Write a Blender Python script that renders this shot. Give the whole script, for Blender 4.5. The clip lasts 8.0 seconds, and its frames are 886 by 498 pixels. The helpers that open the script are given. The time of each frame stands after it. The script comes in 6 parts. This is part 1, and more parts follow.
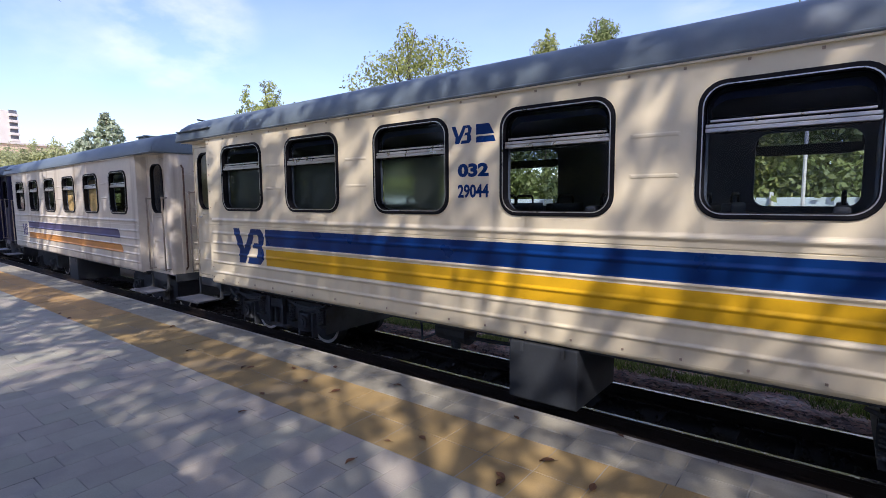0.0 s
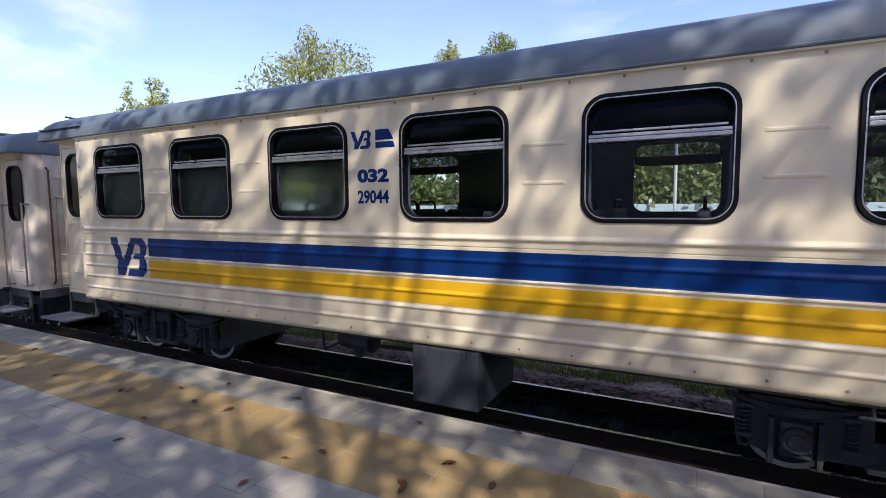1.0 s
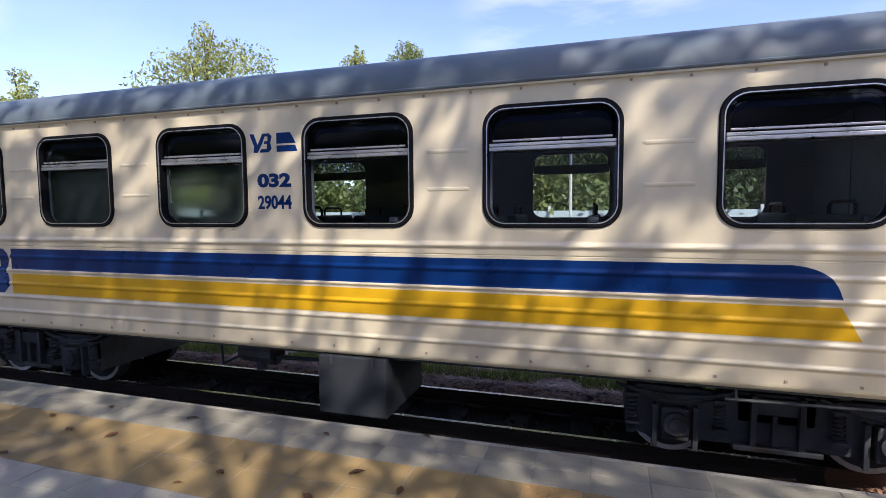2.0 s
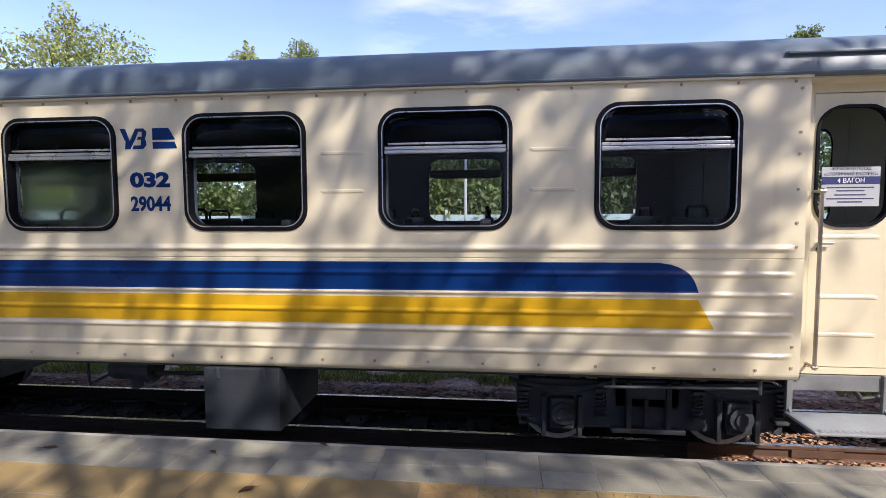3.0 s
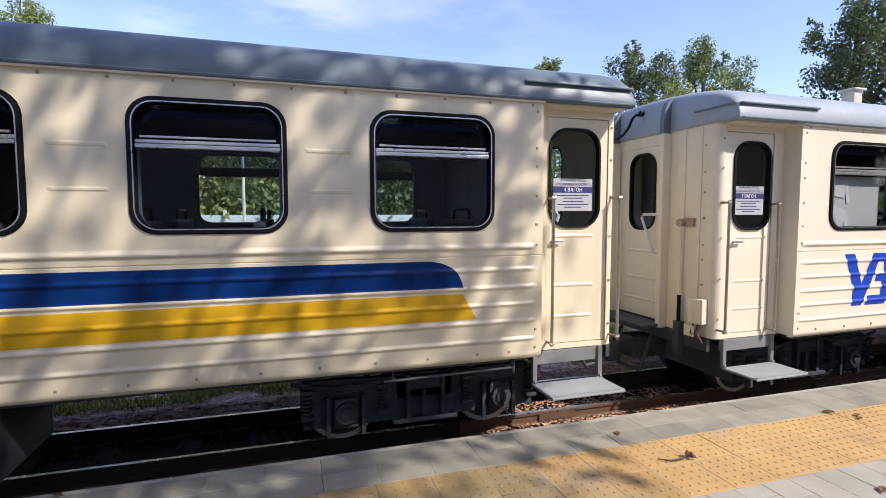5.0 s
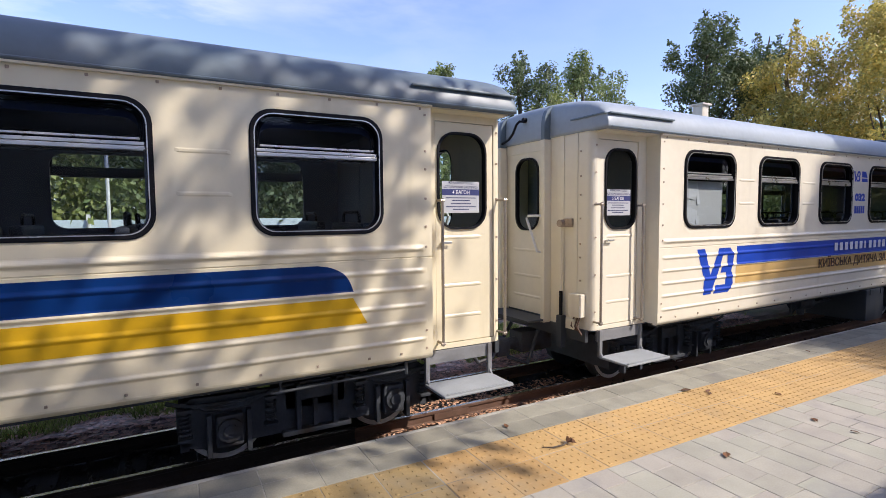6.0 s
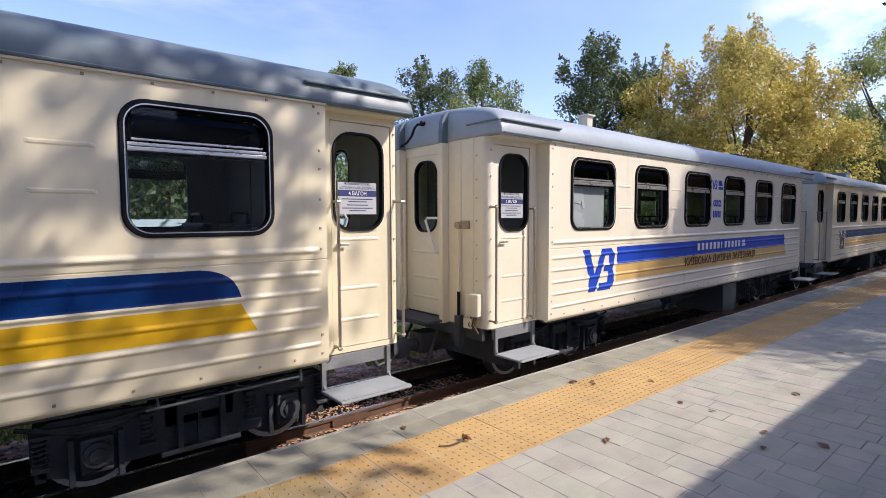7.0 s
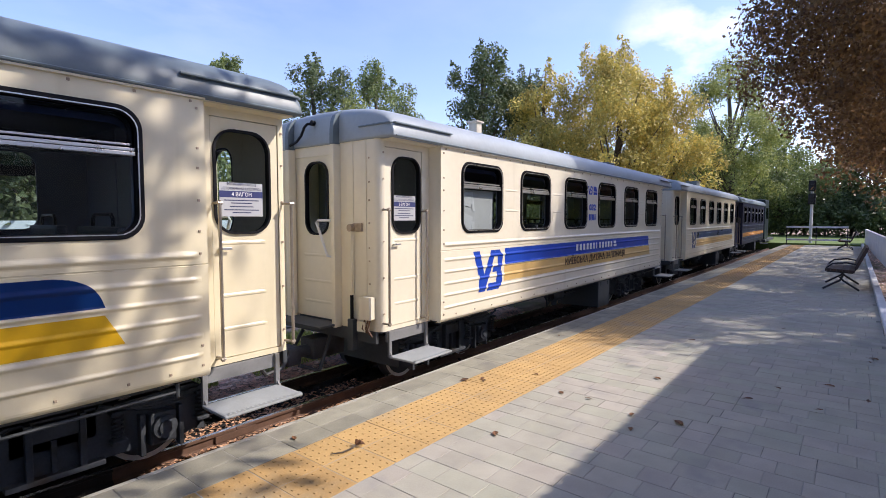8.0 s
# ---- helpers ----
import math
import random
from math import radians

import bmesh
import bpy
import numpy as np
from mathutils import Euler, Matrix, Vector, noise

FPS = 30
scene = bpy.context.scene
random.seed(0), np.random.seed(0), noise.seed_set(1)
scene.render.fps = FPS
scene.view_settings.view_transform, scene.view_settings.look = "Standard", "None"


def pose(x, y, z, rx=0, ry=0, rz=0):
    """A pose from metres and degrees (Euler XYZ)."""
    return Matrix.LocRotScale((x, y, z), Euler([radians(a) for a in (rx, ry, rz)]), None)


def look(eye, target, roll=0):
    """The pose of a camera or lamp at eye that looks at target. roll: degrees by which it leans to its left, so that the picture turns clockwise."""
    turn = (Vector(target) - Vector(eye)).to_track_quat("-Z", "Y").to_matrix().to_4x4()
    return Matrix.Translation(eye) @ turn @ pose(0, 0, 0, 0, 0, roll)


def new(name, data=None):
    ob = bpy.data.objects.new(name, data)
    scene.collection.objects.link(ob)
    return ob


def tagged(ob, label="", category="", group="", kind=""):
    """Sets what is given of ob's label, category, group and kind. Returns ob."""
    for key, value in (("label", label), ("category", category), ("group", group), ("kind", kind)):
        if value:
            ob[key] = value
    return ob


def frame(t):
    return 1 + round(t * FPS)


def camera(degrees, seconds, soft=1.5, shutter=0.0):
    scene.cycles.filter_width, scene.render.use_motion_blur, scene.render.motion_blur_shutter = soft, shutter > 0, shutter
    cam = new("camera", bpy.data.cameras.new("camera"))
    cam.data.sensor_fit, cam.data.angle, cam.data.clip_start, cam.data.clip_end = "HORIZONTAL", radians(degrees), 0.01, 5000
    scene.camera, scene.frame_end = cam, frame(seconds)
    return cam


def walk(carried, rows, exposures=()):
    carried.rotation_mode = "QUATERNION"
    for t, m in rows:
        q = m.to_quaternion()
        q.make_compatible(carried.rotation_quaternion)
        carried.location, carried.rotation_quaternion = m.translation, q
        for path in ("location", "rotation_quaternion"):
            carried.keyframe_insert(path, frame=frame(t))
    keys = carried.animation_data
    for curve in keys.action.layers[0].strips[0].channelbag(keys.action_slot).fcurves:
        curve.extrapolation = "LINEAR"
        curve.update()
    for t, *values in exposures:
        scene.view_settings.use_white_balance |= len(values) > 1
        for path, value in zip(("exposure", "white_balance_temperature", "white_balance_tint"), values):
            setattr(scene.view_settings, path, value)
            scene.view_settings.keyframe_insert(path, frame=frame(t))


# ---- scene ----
cam = camera(82.3, 8.0, soft=0.5)
PATH = [
    (0, (0.0, 0.0, 1.589), (-1.225, 1.569, 1.39), -0.5),
    (0.5, (0.017, 0.023, 1.581), (-1.069, 1.692, 1.393), -0.6),
    (1, (0.04, 0.043, 1.581), (-0.882, 1.809, 1.405), -0.5),
    (2.5, (0.085, 0.04, 1.561), (-0.331, 1.991, 1.419), -0.4),
    (3, (0.094, 0.04, 1.557), (-0.116, 2.024, 1.421), -0.3),
    (3.5, (0.11, 0.033, 1.556), (0.102, 2.029, 1.425), -0.3),
    (4, (0.136, 0.025, 1.563), (0.323, 2.012, 1.431), -0.1),
    (4.5, (0.16, 0.024, 1.572), (0.546, 1.982, 1.438), -0.0),
    (5.8, (0.249, 0.008, 1.576), (1.133, 1.797, 1.439), -0.4),
    (6, (0.264, 0.004, 1.576), (1.214, 1.759, 1.444), -0.5),
    (6.5, (0.302, -0.009, 1.569), (1.412, 1.65, 1.441), -0.3),
    (7, (0.323, -0.019, 1.568), (1.584, 1.528, 1.444), -0.2),
    (7.5, (0.335, -0.033, 1.569), (1.742, 1.383, 1.448), -0.1),
    (8, (0.333, -0.044, 1.577), (1.884, 1.213, 1.459), 0.0),
]
walk(cam, [(t, look(eye, target, roll)) for t, eye, target, roll in PATH], [(0, 0.92, 6500, 20.5), (1, 0.99, 6560, 19.5), (2.5, 1.06, 6610, 17.5), (4.5, 1.05, 6610, 17.0), (6, 1.01, 6620, 17.0), (8, 1.03, 6680, 17.0)])

# ---- light ----
SUN_EL, SUN_AZ = 43.0, 42.0          # height above the horizon; degrees from -y towards +x
sun_way = Vector((math.sin(radians(SUN_AZ)) * math.cos(radians(SUN_EL)), -math.cos(radians(SUN_AZ)) * math.cos(radians(SUN_EL)), math.sin(radians(SUN_EL))))
sun_data = bpy.data.lights.new("sun", "SUN")
sun_data.energy, sun_data.angle, sun_data.color = 2.65, radians(0.75), (1.0, 0.95, 0.87)
sun = new("sun", sun_data)
sun.matrix_world = look(sun_way * 60, (0, 0, 0))

world = bpy.data.worlds.new("sky")
scene.world = world
world.use_nodes = True
wt = world.node_tree
wt.nodes.clear()
w_out = wt.nodes.new("ShaderNodeOutputWorld")
w_bg = wt.nodes.new("ShaderNodeBackground")
w_sky = wt.nodes.new("ShaderNodeTexSky")
w_sky.sky_type, w_sky.sun_disc = "NISHITA", False
w_sky.sun_elevation, w_sky.sun_rotation = radians(SUN_EL), radians(180 - SUN_AZ)
w_sky.air_density, w_sky.dust_density, w_sky.ozone_density = 1.0, 0.8, 3.0
w_co = wt.nodes.new("ShaderNodeTexCoord")
w_map = wt.nodes.new("ShaderNodeMapping")
w_map.inputs["Rotation"].default_value = (0.0, 0.5, 0.4)
w_map.inputs["Scale"].default_value = (1.3, 3.2, 6.0)
w_noise = wt.nodes.new("ShaderNodeTexNoise")
w_noise.inputs["Scale"].default_value, w_noise.inputs["Detail"].default_value, w_noise.inputs["Roughness"].default_value = 1.25, 7.0, 0.55
w_ramp = wt.nodes.new("ShaderNodeMapRange")
w_ramp.inputs["From Min"].default_value, w_ramp.inputs["From Max"].default_value = 0.44, 0.72
w_ramp.inputs["To Max"].default_value = 1.0
# banks of cloud: the way to the middle, the half width in degrees, how dense
CLOUDS = [((-0.865, 0.415, 0.285), 8, 0.40), ((-0.93, 0.28, 0.27), 6, 0.14), ((-0.05, 0.935, 0.36), 13, 0.50), ((0.95, 0.19, 0.25), 11, 0.9), ((0.25, 0.75, 0.62), 25, 0.3), ((0.3, -0.7, 0.6), 35, 0.35)]
w_cover = None
for way, wide, dense in CLOUDS:
    w_dot = wt.nodes.new("ShaderNodeVectorMath")
    w_dot.operation = "DOT_PRODUCT"
    w_dot.inputs[1].default_value = Vector(way).normalized()
    w_fade = wt.nodes.new("ShaderNodeMapRange")
    w_fade.interpolation_type = "SMOOTHSTEP"
    w_fade.inputs["From Min"].default_value, w_fade.inputs["From Max"].default_value = math.cos(radians(wide)), math.cos(radians(wide * 0.3))
    w_fade.inputs["To Max"].default_value = dense
    wt.links.new(w_co.outputs["Generated"], w_dot.inputs[0])
    wt.links.new(w_dot.outputs["Value"], w_fade.inputs["Value"])
    w_sum = wt.nodes.new("ShaderNodeMath")
    w_sum.operation = "ADD"
    w_sum.inputs[1].default_value = 0.04
    if w_cover:
        wt.links.new(w_cover, w_sum.inputs[1])
    wt.links.new(w_fade.outputs["Result"], w_sum.inputs[0])
    w_cover = w_sum.outputs["Value"]
w_bank = wt.nodes.new("ShaderNodeMath")
w_bank.operation, w_bank.use_clamp = "MULTIPLY", True
w_mix = wt.nodes.new("ShaderNodeMix")
w_mix.data_type = "RGBA"
w_mix.inputs["B"].default_value = (8.0, 8.0, 8.7, 1)
wt.links.new(w_co.outputs["Generated"], w_map.inputs["Vector"])
wt.links.new(w_map.outputs["Vector"], w_noise.inputs["Vector"])
wt.links.new(w_noise.outputs["Fac"], w_ramp.inputs["Value"])
wt.links.new(w_ramp.outputs["Result"], w_bank.inputs[0])
wt.links.new(w_cover, w_bank.inputs[1])
wt.links.new(w_bank.outputs["Value"], w_mix.inputs["Factor"])
wt.links.new(w_sky.outputs["Color"], w_mix.inputs["A"])
w_tint = wt.nodes.new("ShaderNodeMix")
w_tint.data_type, w_tint.blend_type = "RGBA", "MULTIPLY"
w_tint.inputs["Factor"].default_value = 1.0
w_tint.inputs["B"].default_value = (0.995, 0.957, 1.065, 1)
wt.links.new(w_mix.outputs["Result"], w_tint.inputs["A"])
wt.links.new(w_tint.outputs["Result"], w_bg.inputs["Color"])
wt.links.new(w_bg.outputs["Background"], w_out.inputs["Surface"])
w_bg.inputs["Strength"].default_value = 0.134

# ---- materials ----
def material(name, colour, rough=0.6, metal=0.0, vary=0.12, scale=6.0, fine=60.0, bump=0.15, stain=None, random_by="", coat=0.0, spread=0.0, flip=None, shine=0.5, streak=False):
    """A surface with two scales of variation. stain: (colour, threshold). random_by: 'object' or 'island' varies the brightness by spread."""
    m = bpy.data.materials.new(name)
    m.use_nodes = True
    nt = m.node_tree
    n, l = nt.nodes, nt.links
    b = n["Principled BSDF"]
    b.inputs["Roughness"].default_value, b.inputs["Metallic"].default_value = rough, metal
    b.inputs["Coat Weight"].default_value = coat
    b.inputs["Specular IOR Level"].default_value = shine
    co = n.new("ShaderNodeTexCoord")
    geo = n.new("ShaderNodeNewGeometry")
    big, small = n.new("ShaderNodeTexNoise"), n.new("ShaderNodeTexNoise")
    big.inputs["Scale"].default_value, big.inputs["Detail"].default_value = scale, 5.0
    small.inputs["Scale"].default_value, small.inputs["Detail"].default_value = fine, 3.0
    l.new(geo.outputs["Position"], big.inputs["Vector"])
    l.new(geo.outputs["Position"], small.inputs["Vector"])
    add = n.new("ShaderNodeMath")
    add.operation = "MULTIPLY_ADD"
    add.inputs[1].default_value = 0.5
    l.new(small.outputs["Fac"], add.inputs[0])
    l.new(big.outputs["Fac"], add.inputs[2])
    rng = n.new("ShaderNodeMapRange")
    rng.inputs["From Min"].default_value, rng.inputs["From Max"].default_value = 0.45, 1.05
    rng.inputs["To Min"].default_value, rng.inputs["To Max"].default_value = 1 - vary, 1 + vary
    l.new(add.outputs["Value"], rng.inputs["Value"])
    value = rng.outputs["Result"]
    base_in = None
    if random_by:
        src = n.new("ShaderNodeObjectInfo").outputs["Random"] if random_by == "object" else geo.outputs["Random Per Island"]
        r2 = n.new("ShaderNodeMapRange")
        r2.inputs["To Min"].default_value, r2.inputs["To Max"].default_value = 1 - spread, 1 + spread
        l.new(src, r2.inputs["Value"])
        mul = n.new("ShaderNodeMath")
        mul.operation = "MULTIPLY"
        l.new(value, mul.inputs[0])
        l.new(r2.outputs["Result"], mul.inputs[1])
        value = mul.outputs["Value"]
        if flip:
            mixc = n.new("ShaderNodeMix")
            mixc.data_type = "RGBA"
            mixc.inputs["A"].default_value, mixc.inputs["B"].default_value = (*colour, 1), (*flip, 1)
            pw = n.new("ShaderNodeMath")
            pw.operation = "FRACT"
            m7 = n.new("ShaderNodeMath")
            m7.operation = "MULTIPLY"
            m7.inputs[1].default_value = 7.13
            l.new(src, m7.inputs[0])
            l.new(m7.outputs["Value"], pw.inputs[0])
            l.new(pw.outputs["Value"], mixc.inputs["Factor"])
            base_in = mixc.outputs["Result"]
    mixn = n.new("ShaderNodeMix")
    mixn.data_type, mixn.blend_type = "RGBA", "MULTIPLY"
    mixn.inputs["Factor"].default_value = 1.0
    mixn.inputs["A"].default_value = (*colour, 1)
    if base_in:
        l.new(base_in, mixn.inputs["A"])
    l.new(value, mixn.inputs["B"])
    colour_out = mixn.outputs["Result"]
    if stain:
        st, thr = stain
        sn = n.new("ShaderNodeTexNoise")
        sn.inputs["Scale"].default_value, sn.inputs["Detail"].default_value = scale * 0.6, 8.0
        l.new(geo.outputs["Position"], sn.inputs["Vector"])
        if streak:
            mp = n.new("ShaderNodeMapping")
            mp.inputs["Scale"].default_value = (5.0, 5.0, 0.35)
            l.new(geo.outputs["Position"], mp.inputs["Vector"])
            l.new(mp.outputs["Vector"], sn.inputs["Vector"])
        sr = n.new("ShaderNodeMapRange")
        sr.inputs["From Min"].default_value, sr.inputs["From Max"].default_value = thr, thr + 0.18
        l.new(sn.outputs["Fac"], sr.inputs["Value"])
        sm = n.new("ShaderNodeMix")
        sm.data_type = "RGBA"
        sm.inputs["B"].default_value = (*st, 1)
        l.new(sr.outputs["Result"], sm.inputs["Factor"])
        l.new(colour_out, sm.inputs["A"])
        colour_out = sm.outputs["Result"]
    l.new(colour_out, b.inputs["Base Color"])
    rr = n.new("ShaderNodeMapRange")
    rr.inputs["To Min"].default_value, rr.inputs["To Max"].default_value = max(0.03, rough - 0.12), min(1, rough + 0.12)
    l.new(big.outputs["Fac"], rr.inputs["Value"])
    l.new(rr.outputs["Result"], b.inputs["Roughness"])
    if bump:
        bp = n.new("ShaderNodeBump")
        bp.inputs["Strength"].default_value, bp.inputs["Distance"].default_value = bump, 0.01
        l.new(add.outputs["Value"], bp.inputs["Height"])
        l.new(bp.outputs["Normal"], b.inputs["Normal"])
    return m


def leaf_material(name, a, b_col, through_light=0.35):
    m = bpy.data.materials.new(name)
    m.use_nodes = True
    nt = m.node_tree
    n, l = nt.nodes, nt.links
    b = n["Principled BSDF"]
    geo = n.new("ShaderNodeNewGeometry")
    mix = n.new("ShaderNodeMix")
    mix.data_type = "RGBA"
    mix.inputs["A"].default_value, mix.inputs["B"].default_value = (*a, 1), (*b_col, 1)
    l.new(geo.outputs["Random Per Island"], mix.inputs["Factor"])
    ns = n.new("ShaderNodeTexNoise")
    ns.inputs["Scale"].default_value = 0.8
    l.new(geo.outputs["Position"], ns.inputs["Vector"])
    mr = n.new("ShaderNodeMapRange")
    mr.inputs["From Min"].default_value, mr.inputs["From Max"].default_value = 0.3, 0.7
    mr.inputs["To Min"].default_value, mr.inputs["To Max"].default_value = 0.65, 1.3
    l.new(ns.outputs["Fac"], mr.inputs["Value"])
    mu = n.new("ShaderNodeMix")
    mu.data_type, mu.blend_type = "RGBA", "MULTIPLY"
    mu.inputs["Factor"].default_value = 1.0
    l.new(mix.outputs["Result"], mu.inputs["A"])
    l.new(mr.outputs["Result"], mu.inputs["B"])
    l.new(mu.outputs["Result"], b.inputs["Base Color"])
    b.inputs["Roughness"].default_value = 0.55
    tr = n.new("ShaderNodeBsdfTranslucent")
    l.new(mu.outputs["Result"], tr.inputs["Color"])
    mx = n.new("ShaderNodeMixShader")
    mx.inputs["Fac"].default_value = through_light
    l.new(b.outputs["BSDF"], mx.inputs[1])
    l.new(tr.outputs["BSDF"], mx.inputs[2])
    l.new(mx.outputs["Shader"], n["Material Output"].inputs["Surface"])
    return m


def glass_material(name, tint, gloss_rough=0.02, least=0.05):
    """A clear pane seen alike from both sides; its gloss grows towards grazing angles."""
    m = bpy.data.materials.new(name)
    m.use_nodes = True
    nt = m.node_tree
    n, l = nt.nodes, nt.links
    n.remove(n["Principled BSDF"])
    tr, gl, lw, mx = n.new("ShaderNodeBsdfTransparent"), n.new("ShaderNodeBsdfGlossy"), n.new("ShaderNodeLayerWeight"), n.new("ShaderNodeMixShader")
    tr.inputs["Color"].default_value = (*tint, 1)
    gl.inputs["Roughness"].default_value = gloss_rough
    lw.inputs["Blend"].default_value = 0.5
    pw, sc = n.new("ShaderNodeMath"), n.new("ShaderNodeMath")
    pw.operation, sc.operation = "POWER", "MULTIPLY_ADD"
    pw.inputs[1].default_value = 5.0
    sc.inputs[1].default_value, sc.inputs[2].default_value = 0.85 - least, least
    l.new(lw.outputs["Facing"], pw.inputs[0])
    l.new(pw.outputs["Value"], sc.inputs[0])
    l.new(sc.outputs["Value"], mx.inputs["Fac"])
    l.new(tr.outputs["BSDF"], mx.inputs[1])
    l.new(gl.outputs["BSDF"], mx.inputs[2])
    l.new(mx.outputs["Shader"], n["Material Output"].inputs["Surface"])
    return m


def blurred_material(name, tint, rough):
    """Frosted glass: what lies behind shows through it blurred."""
    m = bpy.data.materials.new(name)
    m.use_nodes = True
    n, l = m.node_tree.nodes, m.node_tree.links
    n.remove(n["Principled BSDF"])
    g, mx, df = n.new("ShaderNodeBsdfRefraction"), n.new("ShaderNodeMixShader"), n.new("ShaderNodeBsdfDiffuse")
    g.inputs["Color"].default_value, g.inputs["Roughness"].default_value, g.inputs["IOR"].default_value = (*tint, 1), rough, 1.12
    ns = n.new("ShaderNodeTexNoise")
    ns.inputs["Scale"].default_value = 9.0
    mr = n.new("ShaderNodeMapRange")
    mr.inputs["To Min"].default_value, mr.inputs["To Max"].default_value = 0.04, 0.20
    df.inputs["Color"].default_value = (0.30, 0.37, 0.33, 1)
    l.new(ns.outputs["Fac"], mr.inputs["Value"])
    l.new(mr.outputs["Result"], mx.inputs["Fac"])
    l.new(g.outputs["BSDF"], mx.inputs[1])
    l.new(df.outputs["BSDF"], mx.inputs[2])
    l.new(mx.outputs["Shader"], n["Material Output"].inputs["Surface"])
    return m


